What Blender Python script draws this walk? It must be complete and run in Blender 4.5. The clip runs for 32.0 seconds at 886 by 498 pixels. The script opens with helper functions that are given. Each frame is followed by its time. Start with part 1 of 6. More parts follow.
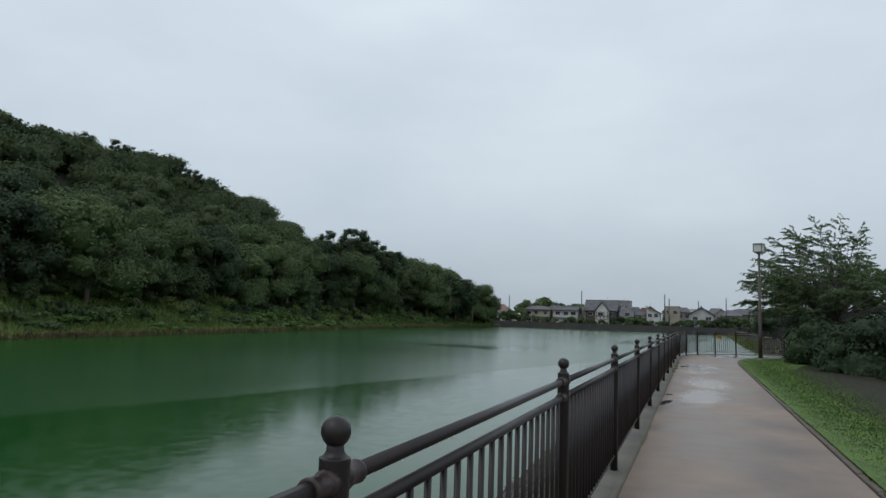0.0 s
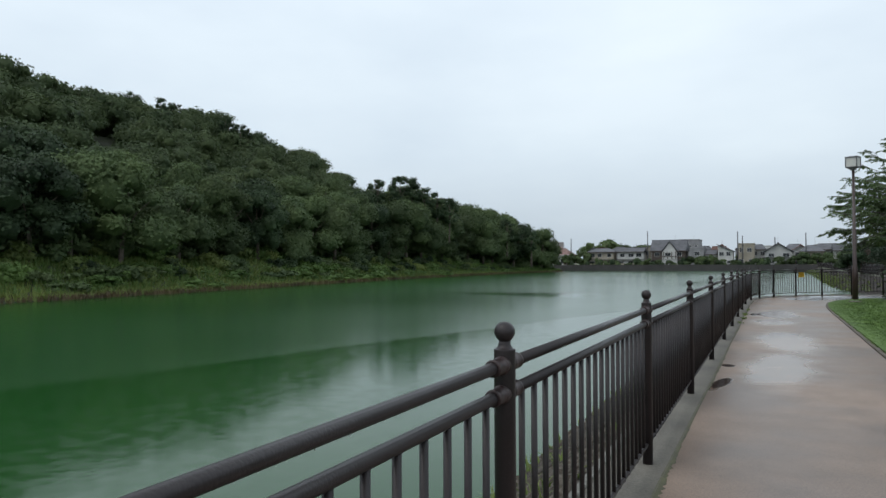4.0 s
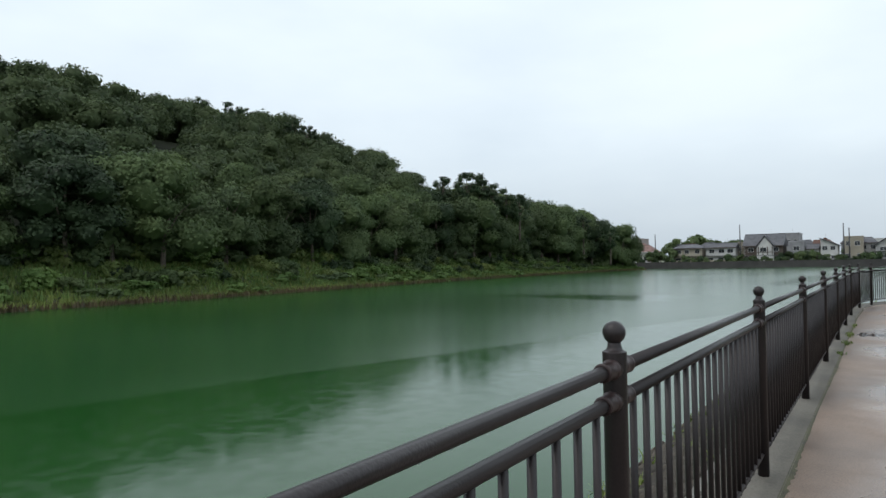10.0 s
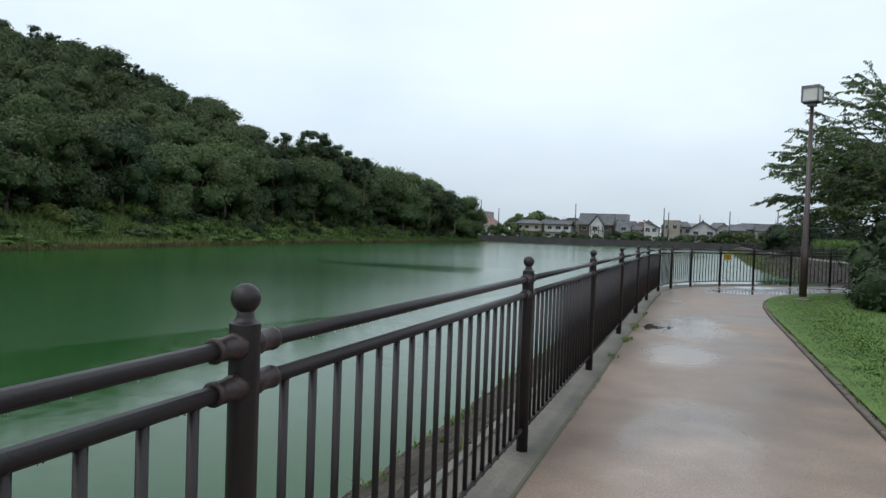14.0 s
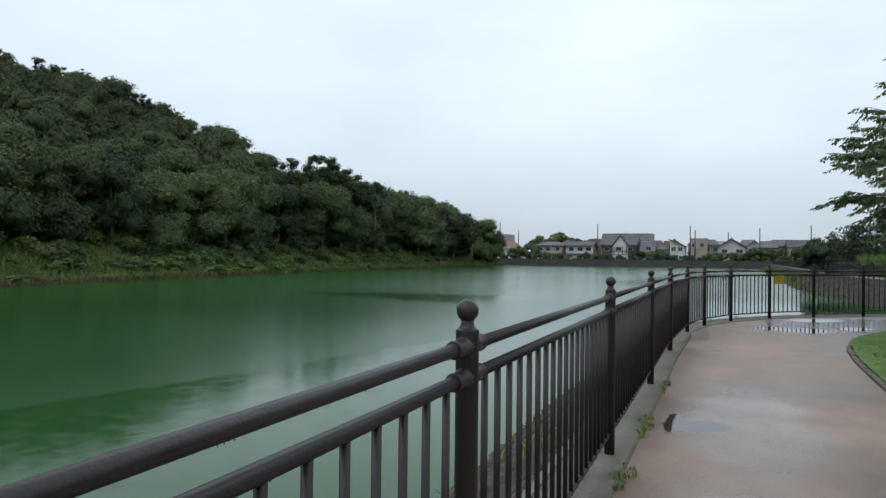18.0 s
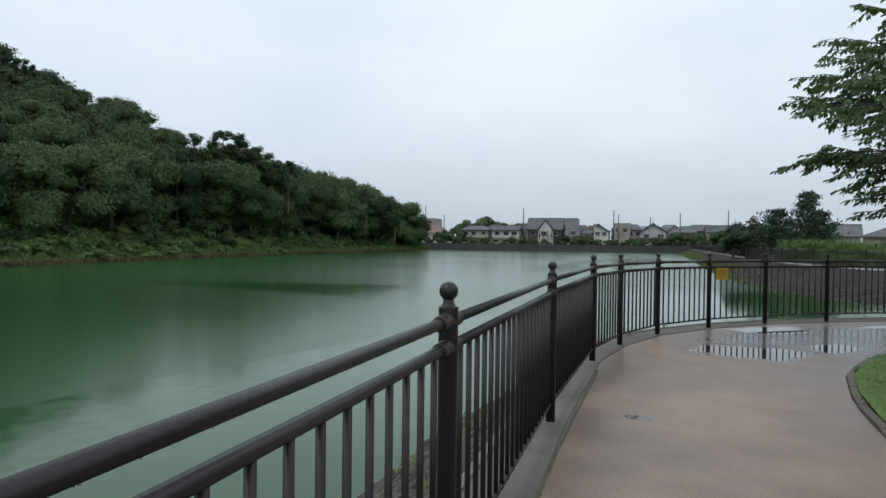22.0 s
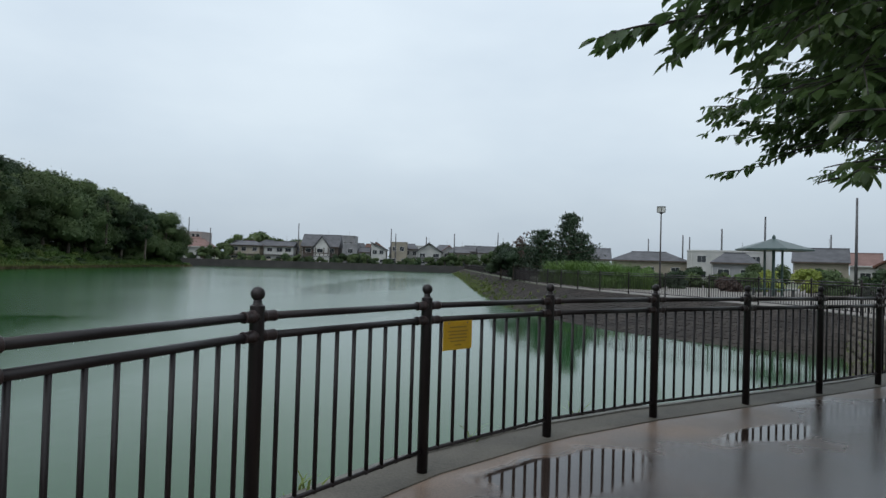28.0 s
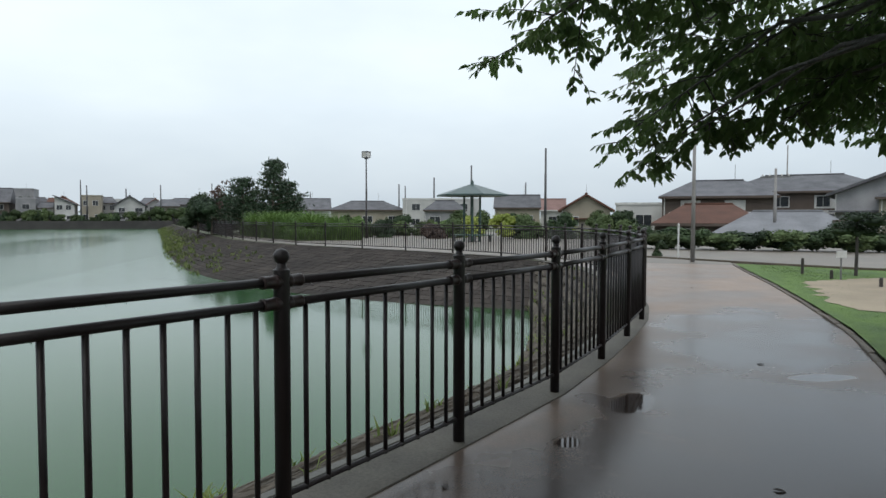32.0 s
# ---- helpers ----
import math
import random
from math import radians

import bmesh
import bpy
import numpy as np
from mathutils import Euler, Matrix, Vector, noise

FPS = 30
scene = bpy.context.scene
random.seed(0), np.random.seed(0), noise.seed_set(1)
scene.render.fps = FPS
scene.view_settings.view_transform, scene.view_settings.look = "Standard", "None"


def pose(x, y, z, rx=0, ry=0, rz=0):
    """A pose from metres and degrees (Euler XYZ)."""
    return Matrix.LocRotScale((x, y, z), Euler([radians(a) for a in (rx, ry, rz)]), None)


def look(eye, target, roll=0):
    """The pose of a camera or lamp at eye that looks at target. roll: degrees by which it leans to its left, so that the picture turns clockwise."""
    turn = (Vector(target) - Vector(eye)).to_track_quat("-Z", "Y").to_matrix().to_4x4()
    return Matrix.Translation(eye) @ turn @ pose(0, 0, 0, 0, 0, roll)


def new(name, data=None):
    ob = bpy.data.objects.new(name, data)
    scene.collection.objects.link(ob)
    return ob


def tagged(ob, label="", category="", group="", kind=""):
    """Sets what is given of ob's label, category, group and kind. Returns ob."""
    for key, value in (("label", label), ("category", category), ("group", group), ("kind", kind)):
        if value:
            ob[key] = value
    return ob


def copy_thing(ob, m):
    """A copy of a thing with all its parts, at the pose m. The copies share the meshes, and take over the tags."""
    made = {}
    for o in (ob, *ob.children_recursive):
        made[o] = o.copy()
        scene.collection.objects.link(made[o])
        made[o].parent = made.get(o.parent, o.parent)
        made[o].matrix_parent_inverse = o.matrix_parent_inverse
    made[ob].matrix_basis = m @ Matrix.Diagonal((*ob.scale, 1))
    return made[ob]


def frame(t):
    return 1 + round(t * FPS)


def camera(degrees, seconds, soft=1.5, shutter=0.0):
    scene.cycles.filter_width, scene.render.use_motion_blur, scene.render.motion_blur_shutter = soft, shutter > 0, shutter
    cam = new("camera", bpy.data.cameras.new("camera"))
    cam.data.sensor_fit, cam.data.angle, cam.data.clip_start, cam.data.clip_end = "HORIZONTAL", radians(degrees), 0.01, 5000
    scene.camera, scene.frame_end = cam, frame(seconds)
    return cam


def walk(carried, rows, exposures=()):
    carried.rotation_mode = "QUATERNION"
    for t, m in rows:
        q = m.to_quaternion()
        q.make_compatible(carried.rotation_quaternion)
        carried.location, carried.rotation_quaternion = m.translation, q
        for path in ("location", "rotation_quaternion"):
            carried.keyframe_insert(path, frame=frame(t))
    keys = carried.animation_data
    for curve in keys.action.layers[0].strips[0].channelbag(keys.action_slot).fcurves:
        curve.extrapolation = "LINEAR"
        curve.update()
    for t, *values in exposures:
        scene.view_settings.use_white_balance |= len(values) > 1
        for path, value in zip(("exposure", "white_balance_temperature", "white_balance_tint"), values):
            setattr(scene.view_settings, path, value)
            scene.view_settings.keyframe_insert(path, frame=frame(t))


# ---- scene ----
cam = camera(67.5, 32.0)
PATH = [
    (0, (0.817, -1.453, 1.561), (0.107, 0.406, 1.762), 1.9),
    (0.5, (0.864, -0.776, 1.532), (0.14, 1.08, 1.705), 1.2),
    (1, (0.823, -0.159, 1.529), (0.086, 1.696, 1.653), 1.1),
    (1.5, (0.923, 0.504, 1.526), (0.089, 2.318, 1.648), 0.9),
    (2, (0.861, 1.118, 1.523), (0.012, 2.925, 1.63), 0.8),
    (2.5, (0.887, 1.787, 1.49), (-0.007, 3.574, 1.577), 0.1),
    (3, (0.837, 2.441, 1.497), (-0.048, 4.234, 1.555), -0.1),
    (3.5, (0.864, 3.118, 1.516), (-0.023, 4.91, 1.556), -0.2),
    (5.5, (0.783, 5.559, 1.526), (-0.105, 7.35, 1.583), -0.2),
    (6, (0.706, 6.151, 1.494), (-0.186, 7.94, 1.556), -0.3),
    (6.5, (0.716, 6.681, 1.509), (-0.23, 8.442, 1.572), -0.5),
    (7, (0.688, 7.198, 1.496), (-0.276, 8.949, 1.563), -1.0),
    (7.5, (0.732, 7.799, 1.465), (-0.269, 9.53, 1.53), -1.0),
    (8, (0.733, 8.377, 1.496), (-0.274, 10.105, 1.551), -1.3),
    (8.5, (0.76, 9.047, 1.522), (-0.291, 10.748, 1.566), -1.0),
    (9, (0.721, 9.523, 1.5), (-0.346, 11.215, 1.526), -1.2),
    (9.5, (0.757, 9.826, 1.513), (-0.338, 11.499, 1.552), -1.0),
    (10, (0.736, 9.895, 1.507), (-0.37, 11.561, 1.551), -1.0),
    (10.5, (0.75, 9.983, 1.498), (-0.369, 11.64, 1.541), -1.1),
    (11, (0.737, 10.125, 1.485), (-0.379, 11.784, 1.526), -1.0),
    (11.5, (0.737, 10.552, 1.473), (-0.276, 12.276, 1.5), -0.3),
    (12, (0.86, 11.049, 1.495), (-0.061, 12.825, 1.509), 0.4),
    (12.5, (0.93, 11.678, 1.48), (0.13, 13.511, 1.488), 1.1),
    (13, (1.011, 12.271, 1.471), (0.262, 14.125, 1.45), 1.3),
    (13.5, (1.111, 12.767, 1.486), (0.42, 14.643, 1.433), 1.8),
    (14, (1.044, 13.63, 1.458), (0.332, 15.498, 1.404), 2.0),
    (14.5, (0.992, 14.355, 1.439), (0.312, 16.236, 1.393), 2.0),
    (16.5, (0.938, 17.017, 1.428), (0.25, 18.895, 1.448), 1.2),
    (17, (0.827, 17.679, 1.433), (0.056, 19.524, 1.466), 0.0),
    (17.5, (0.85, 18.237, 1.435), (0.034, 20.063, 1.459), -0.3),
    (18, (0.78, 18.947, 1.456), (-0.001, 20.788, 1.475), 0.6),
    (18.5, (0.83, 19.613, 1.44), (0.235, 21.522, 1.453), 0.9),
    (19, (0.824, 20.309, 1.439), (0.273, 22.232, 1.442), 0.7),
    (19.5, (0.832, 21.127, 1.433), (0.32, 23.06, 1.45), 0.6),
    (20, (0.781, 21.775, 1.447), (0.239, 23.7, 1.48), 0.8),
    (20.5, (0.778, 22.45, 1.445), (0.217, 24.369, 1.488), 0.5),
    (21, (0.75, 23.071, 1.477), (0.169, 24.984, 1.523), 0.6),
    (21.5, (0.771, 23.966, 1.428), (0.196, 25.881, 1.475), 0.8),
    (22, (0.732, 24.523, 1.471), (0.147, 26.435, 1.445), 0.7),
    (22.5, (0.757, 25.259, 1.455), (0.166, 27.17, 1.421), 1.3),
    (23, (0.74, 25.872, 1.474), (0.158, 27.785, 1.433), 1.4),
    (23.5, (0.824, 26.544, 1.475), (0.252, 28.46, 1.432), 1.5),
    (24, (0.838, 27.186, 1.49), (0.279, 29.106, 1.444), 1.5),
    (24.5, (0.941, 27.838, 1.476), (0.39, 29.761, 1.451), 0.9),
    (25, (1.003, 28.432, 1.498), (0.518, 30.372, 1.462), 0.7),
    (25.5, (1.14, 29.145, 1.487), (0.783, 31.113, 1.447), 0.2),
    (27.5, (1.622, 31.784, 1.461), (1.513, 33.781, 1.479), 1.7),
    (28, (1.792, 32.412, 1.461), (1.843, 34.411, 1.503), 1.7),
    (28.5, (1.979, 33.045, 1.467), (2.087, 35.041, 1.549), 1.4),
    (29, (2.314, 33.638, 1.454), (2.679, 35.602, 1.55), 1.3),
    (29.5, (2.599, 34.254, 1.465), (3.03, 36.205, 1.552), 0.7),
    (30, (3.003, 34.796, 1.43), (3.54, 36.722, 1.493), 0.2),
    (30.5, (3.326, 35.306, 1.462), (3.881, 37.227, 1.493), 0.6),
    (31, (3.81, 35.826, 1.437), (4.452, 37.72, 1.447), 0.9),
    (31.5, (4.283, 36.301, 1.454), (5.017, 38.161, 1.402), 0.1),
    (32, (4.805, 36.628, 1.451), (5.635, 38.445, 1.359), 0.1),
]
walk(cam, [(t, look(eye, target, roll)) for t, eye, target, roll in PATH], [(0.0, -0.12, 6450, 12), (1.5, 0.02, 6500, 12), (3.0, 0.21, 6500, 12), (7.5, 0.23, 6550, 12), (10.0, 0.33, 6600, 12), (14.0, 0.38, 6450, 12), (19.0, 0.26, 6450, 12), (21.5, 0.2, 6450, 12), (24.5, 0.32, 6400, 12), (28.0, 0.07, 6400, 12), (29.0, 0.03, 6400, 12), (31.0, 0.14, 6500, 12), (32.0, 0.4, 6650, 12)])

# ---- sky and sun ----
WATER_Z = -1.1
world = bpy.data.worlds.new("overcast_sky")
scene.world = world
world.use_nodes = True
wn, wl = world.node_tree.nodes, world.node_tree.links
wn.clear()
w_out = wn.new("ShaderNodeOutputWorld")
w_bg = wn.new("ShaderNodeBackground")
w_sky = wn.new("ShaderNodeTexSky")
w_sky.sky_type = "NISHITA"
w_sky.sun_disc = False
w_sky.sun_elevation, w_sky.sun_rotation = radians(58), radians(150)
w_sky.air_density, w_sky.dust_density = 1.2, 4.0
w_dim = wn.new("ShaderNodeVectorMath")
w_dim.operation = "SCALE"
w_dim.inputs["Scale"].default_value = 0.10
w_tc = wn.new("ShaderNodeTexCoord")
w_map = wn.new("ShaderNodeMapping")
w_map.inputs["Scale"].default_value = (1.0, 1.0, 2.6)
w_noise = wn.new("ShaderNodeTexNoise")
w_noise.inputs["Scale"].default_value = 1.7
w_noise.inputs["Detail"].default_value = 5.0
w_noise.inputs["Roughness"].default_value = 0.5
w_sep = wn.new("ShaderNodeSeparateXYZ")
w_grad = wn.new("ShaderNodeValToRGB")
w_grad.color_ramp.elements[0].position = 0.0
w_grad.color_ramp.elements[0].color = (0.47, 0.55, 0.61, 1)
w_grad.color_ramp.elements[1].position = 0.55
w_grad.color_ramp.elements[1].color = (0.80, 0.91, 0.98, 1)
w_mid = w_grad.color_ramp.elements.new(0.16)
w_mid.color = (0.61, 0.71, 0.78, 1)
w_cloud = wn.new("ShaderNodeValToRGB")
w_cloud.color_ramp.elements[0].position, w_cloud.color_ramp.elements[1].position = 0.3, 0.72
w_cloud.color_ramp.elements[0].color = (0.865, 0.89, 0.925, 1)
w_cloud.color_ramp.elements[1].color = (1.15, 1.135, 1.11, 1)
w_mul = wn.new("ShaderNodeMix")
w_mul.data_type, w_mul.blend_type = "RGBA", "MULTIPLY"
w_mul.inputs["Factor"].default_value = 1.0
w_mix = wn.new("ShaderNodeMix")
w_mix.data_type = "RGBA"
w_mix.inputs["Factor"].default_value = 0.90
wl.new(w_tc.outputs["Generated"], w_map.inputs["Vector"])
wl.new(w_map.outputs["Vector"], w_noise.inputs["Vector"])
wl.new(w_tc.outputs["Generated"], w_sep.inputs["Vector"])
wl.new(w_sep.outputs["Z"], w_grad.inputs["Fac"])
wl.new(w_noise.outputs["Fac"], w_cloud.inputs["Fac"])
wl.new(w_grad.outputs["Color"], w_mul.inputs["A"])
wl.new(w_cloud.outputs["Color"], w_mul.inputs["B"])
wl.new(w_sky.outputs["Color"], w_dim.inputs[0])
wl.new(w_dim.outputs["Vector"], w_mix.inputs["A"])
wl.new(w_mul.outputs["Result"], w_mix.inputs["B"])
wl.new(w_mix.outputs["Result"], w_bg.inputs["Color"])
w_bg.inputs["Strength"].default_value = 1.0
wl.new(w_bg.outputs["Background"], w_out.inputs["Surface"])

sun_data = bpy.data.lights.new("sun", "SUN")
sun_data.energy, sun_data.angle, sun_data.color = 0.7, radians(25), (1.0, 0.97, 0.93)
sun = new("sun", sun_data)
sun.matrix_basis = look((0, 0, 60), (24, 30, 0))

# ---- materials ----
def surface(name, dark, light, scale=4.0, rough=0.7, bump=0.15, fine=40.0, metal=0.0, vary=0.0, rough_swing=0.1, spec=0.5, bump_dist=0.01, world_space=False, translucent=0.0, island=0.0):
    """Two-scale noise between two colours, with fine relief; vary tints each object by its own random number."""
    m = bpy.data.materials.new(name)
    m.use_nodes = True
    n, l = m.node_tree.nodes, m.node_tree.links
    b = n["Principled BSDF"]
    tc = n.new("ShaderNodeTexCoord")
    vec = tc.outputs["Object"]
    if world_space:
        g = n.new("ShaderNodeNewGeometry")
        vec = g.outputs["Position"]
    n1, n2 = n.new("ShaderNodeTexNoise"), n.new("ShaderNodeTexNoise")
    n1.inputs["Scale"].default_value, n1.inputs["Detail"].default_value = scale, 4
    n2.inputs["Scale"].default_value, n2.inputs["Detail"].default_value = fine, 3
    l.new(vec, n1.inputs["Vector"]), l.new(vec, n2.inputs["Vector"])
    add = n.new("ShaderNodeMath")
    add.operation = "MULTIPLY_ADD"
    l.new(n2.outputs["Fac"], add.inputs[0])
    add.inputs[1].default_value = 0.5
    l.new(n1.outputs["Fac"], add.inputs[2])
    ramp = n.new("ShaderNodeValToRGB")
    ramp.color_ramp.elements[0].position, ramp.color_ramp.elements[1].position = 0.5, 1.0
    ramp.color_ramp.elements[0].color, ramp.color_ramp.elements[1].color = (*dark, 1), (*light, 1)
    l.new(add.outputs[0], ramp.inputs["Fac"])
    col = ramp.outputs["Color"]
    if vary:
        info = n.new("ShaderNodeObjectInfo")
        mr = n.new("ShaderNodeMapRange")
        mr.inputs["To Min"].default_value, mr.inputs["To Max"].default_value = 1 - vary, 1 + vary
        l.new(info.outputs["Random"], mr.inputs["Value"])
        sc = n.new("ShaderNodeVectorMath")
        sc.operation = "SCALE"
        l.new(col, sc.inputs[0]), l.new(mr.outputs["Result"], sc.inputs["Scale"])
        col = sc.outputs["Vector"]
    if island:
        geo = n.new("ShaderNodeNewGeometry")
        mi = n.new("ShaderNodeMapRange")
        mi.inputs["To Min"].default_value, mi.inputs["To Max"].default_value = 1 - island, 1 + island
        l.new(geo.outputs["Random Per Island"], mi.inputs["Value"])
        si = n.new("ShaderNodeVectorMath")
        si.operation = "SCALE"
        l.new(col, si.inputs[0]), l.new(mi.outputs["Result"], si.inputs["Scale"])
        col = si.outputs["Vector"]
    l.new(col, b.inputs["Base Color"])
    b.inputs["Metallic"].default_value = metal
    b.inputs["Specular IOR Level"].default_value = spec
    rr = n.new("ShaderNodeMapRange")
    rr.inputs["To Min"].default_value, rr.inputs["To Max"].default_value = max(0.02, rough - rough_swing), min(1, rough + rough_swing)
    l.new(n1.outputs["Fac"], rr.inputs["Value"]), l.new(rr.outputs["Result"], b.inputs["Roughness"])
    if bump:
        bp = n.new("ShaderNodeBump")
        bp.inputs["Strength"].default_value, bp.inputs["Distance"].default_value = bump, bump_dist
        l.new(n2.outputs["Fac"], bp.inputs["Height"]), l.new(bp.outputs["Normal"], b.inputs["Normal"])
    if translucent:
        b.inputs["Transmission Weight"].default_value = 0.0
        tr = n.new("ShaderNodeBsdfTranslucent")
        mx = n.new("ShaderNodeMixShader")
        mx.inputs["Fac"].default_value = translucent
        out = n["Material Output"]
        l.new(col, tr.inputs["Color"])
        l.new(b.outputs["BSDF"], mx.inputs[1]), l.new(tr.outputs["BSDF"], mx.inputs[2])
        l.new(mx.outputs["Shader"], out.inputs["Surface"])
    return m


M_FENCE = surface("brown_fence_paint", (0.0125, 0.0094, 0.0098), (0.027, 0.0205, 0.0208), 3, 0.42, 0.12, 120, vary=0.12, rough_swing=0.14, spec=0.36)
M_SLEEVE = surface("worn_brown_sleeve_paint", (0.022, 0.014, 0.0135), (0.058, 0.038, 0.036), 14, 0.42, 0.15, 120, rough_swing=0.14, spec=0.35)
M_CONC = surface("damp_concrete", (0.062, 0.057, 0.047), (0.165, 0.150, 0.125), 1.4, 0.75, 0.3, 60, rough_swing=0.15, spec=0.3)
# lighter concrete tone that paints light on the footing's lake-side edge
M_LIT_EDGE = surface("pale_lit_edge_concrete", (0.08, 0.078, 0.066), (0.17, 0.16, 0.135), 3, 0.6, 0.3, 60, world_space=True)
M_KERB = surface("dark_kerb_stone", (0.045, 0.036, 0.026), (0.135, 0.108, 0.078), 7, 0.7, 0.45, 70, vary=0.15)
M_STONE = surface("revetment_stone", (0.026, 0.023, 0.019), (0.10, 0.085, 0.068), 4, 0.85, 0.5, 30, vary=0.3, bump_dist=0.02, spec=0.2)
M_MOSS = surface("moss_and_dirt", (0.030, 0.028, 0.016), (0.095, 0.092, 0.045), 5, 0.8, 0.5, 60, world_space=True)
M_DROP = surface("clear_water_drop", (0.35, 0.37, 0.38), (0.5, 0.52, 0.53), 5, 0.05, 0, 60, rough_swing=0.02)
# soil tone lowered to hold the tree shade beside the lawn
M_SOIL = surface("wet_soil_with_shade", (0.014, 0.013, 0.009), (0.038, 0.034, 0.022), 1.5, 0.85, 0.4, 25, spec=0.15)
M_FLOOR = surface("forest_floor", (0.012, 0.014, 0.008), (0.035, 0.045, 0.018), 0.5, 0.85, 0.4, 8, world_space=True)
M_LAWN = surface("short_lawn", (0.040, 0.088, 0.011), (0.108, 0.188, 0.030), 1.8, 0.8, 0.7, 55, world_space=True, bump_dist=0.03)
M_GROUND = surface("rough_ground", (0.045, 0.06, 0.025), (0.13, 0.14, 0.08), 0.15, 0.85, 0.4, 6, world_space=True)
M_GRASS = surface("bank_grass", (0.076, 0.122, 0.030), (0.205, 0.255, 0.066), 0.25, 0.75, 0, 6, vary=0.2, world_space=True, translucent=0.3)
M_REED = surface("tall_reeds", (0.052, 0.112, 0.022), (0.145, 0.235, 0.058), 0.4, 0.7, 0, 8, world_space=True, translucent=0.3)
M_DRYGRASS = surface("dry_grass", (0.055, 0.036, 0.024), (0.15, 0.11, 0.05), 0.4, 0.8, 0, 8, world_space=True, translucent=0.2)
M_LEAF = surface("oak_leaves", (0.045, 0.074, 0.033), (0.112, 0.152, 0.062), 0.17, 0.75, 0.7, 3.2, vary=0.30, world_space=True, translucent=0.22, spec=0.25, bump_dist=0.12)
M_LEAF_OLIVE = surface("olive_leaves", (0.044, 0.073, 0.032), (0.116, 0.160, 0.061), 0.2, 0.75, 0.7, 3.2, vary=0.25, world_space=True, translucent=0.25, spec=0.25, bump_dist=0.12)
M_LEAF_DARK = surface("dark_evergreen_leaves", (0.019, 0.036, 0.018), (0.054, 0.086, 0.037), 0.4, 0.7, 0.6, 4.0, vary=0.25, world_space=True, translucent=0.15, spec=0.25, bump_dist=0.08)
M_CHERRY = surface("cherry_leaves", (0.056, 0.104, 0.036), (0.130, 0.188, 0.066), 1.5, 0.32, 0, 20, vary=0.1, world_space=True, translucent=0.54)
M_PINE = surface("pine_needles", (0.012, 0.030, 0.014), (0.035, 0.070, 0.028), 0.8, 0.6, 0, 8, world_space=True, translucent=0.1)
M_YELLOWLEAF = surface("yellow_green_leaves", (0.16, 0.22, 0.03), (0.38, 0.42, 0.09), 0.8, 0.6, 0, 8, world_space=True, translucent=0.3)
M_REDLEAF = surface("reddish_leaves", (0.045, 0.026, 0.020), (0.10, 0.062, 0.045), 0.8, 0.6, 0, 8, world_space=True, translucent=0.2)
M_BARK = surface("grey_brown_bark", (0.05, 0.04, 0.03), (0.17, 0.14, 0.11), 3, 0.8, 0.6, 25, bump_dist=0.02)
M_BARK_DARK = surface("dark_cherry_bark", (0.018, 0.014, 0.012), (0.06, 0.05, 0.045), 4, 0.6, 0.6, 30, bump_dist=0.02)
M_LAMPPOLE = surface("brown_lamp_pole", (0.030, 0.018, 0.016), (0.058, 0.036, 0.031), 2, 0.4, 0.1, 60)
M_LAMPGLASS = surface("milky_lamp_panel", (0.50, 0.50, 0.47), (0.64, 0.64, 0.60), 2, 0.3, 0, 20)
M_STEEL = surface("dull_grey_steel", (0.10, 0.10, 0.10), (0.24, 0.24, 0.24), 2, 0.45, 0.1, 40, metal=0.4)
M_POLE = surface("utility_pole_concrete", (0.16, 0.155, 0.15), (0.30, 0.29, 0.28), 1, 0.75, 0.1, 30)
M_DARKPOLE = surface("dark_utility_pole", (0.05, 0.05, 0.055), (0.12, 0.12, 0.125), 1, 0.7, 0.1, 30)
M_SIGN = surface("yellow_sign_paint", (0.50, 0.27, 0.005), (0.66, 0.40, 0.015), 5, 0.4, 0.1, 60)
M_INK = surface("faded_sign_ink", (0.24, 0.14, 0.01), (0.34, 0.20, 0.02), 5, 0.5, 0, 60)
M_WALL_W = surface("white_house_wall", (0.36, 0.36, 0.35), (0.52, 0.52, 0.50), 0.6, 0.8, 0.1, 12, vary=0.1)
M_WALL_B = surface("beige_house_wall", (0.24, 0.215, 0.17), (0.36, 0.325, 0.26), 0.6, 0.8, 0.1, 12, vary=0.12)
M_WALL_G = surface("grey_house_wall", (0.20, 0.20, 0.21), (0.33, 0.33, 0.34), 0.6, 0.8, 0.1, 12, vary=0.15)
M_WALL_P = surface("pinkish_block_wall", (0.25, 0.21, 0.205), (0.33, 0.28, 0.27), 0.6, 0.8, 0.1, 12)
M_WALL_D = surface("dark_brown_wall", (0.05, 0.035, 0.028), (0.10, 0.075, 0.06), 0.6, 0.7, 0.1, 12)
M_ROOF_G = surface("grey_roof_tiles", (0.065, 0.067, 0.073), (0.135, 0.135, 0.145), 0.8, 0.8, 0.2, 10, spec=0.25, vary=0.2)
M_ROOF_B = surface("brown_roof_tiles", (0.075, 0.036, 0.026), (0.130, 0.066, 0.048), 0.8, 0.8, 0.2, 10, spec=0.25, vary=0.15)
M_ROOF_P = surface("pale_grey_roof_tiles", (0.13, 0.135, 0.145), (0.22, 0.225, 0.24), 0.8, 0.8, 0.2, 10, spec=0.25)
M_ROOF_R = surface("red_brown_roof", (0.14, 0.085, 0.075), (0.22, 0.14, 0.125), 0.8, 0.8, 0.2, 10, spec=0.25, vary=0.15)
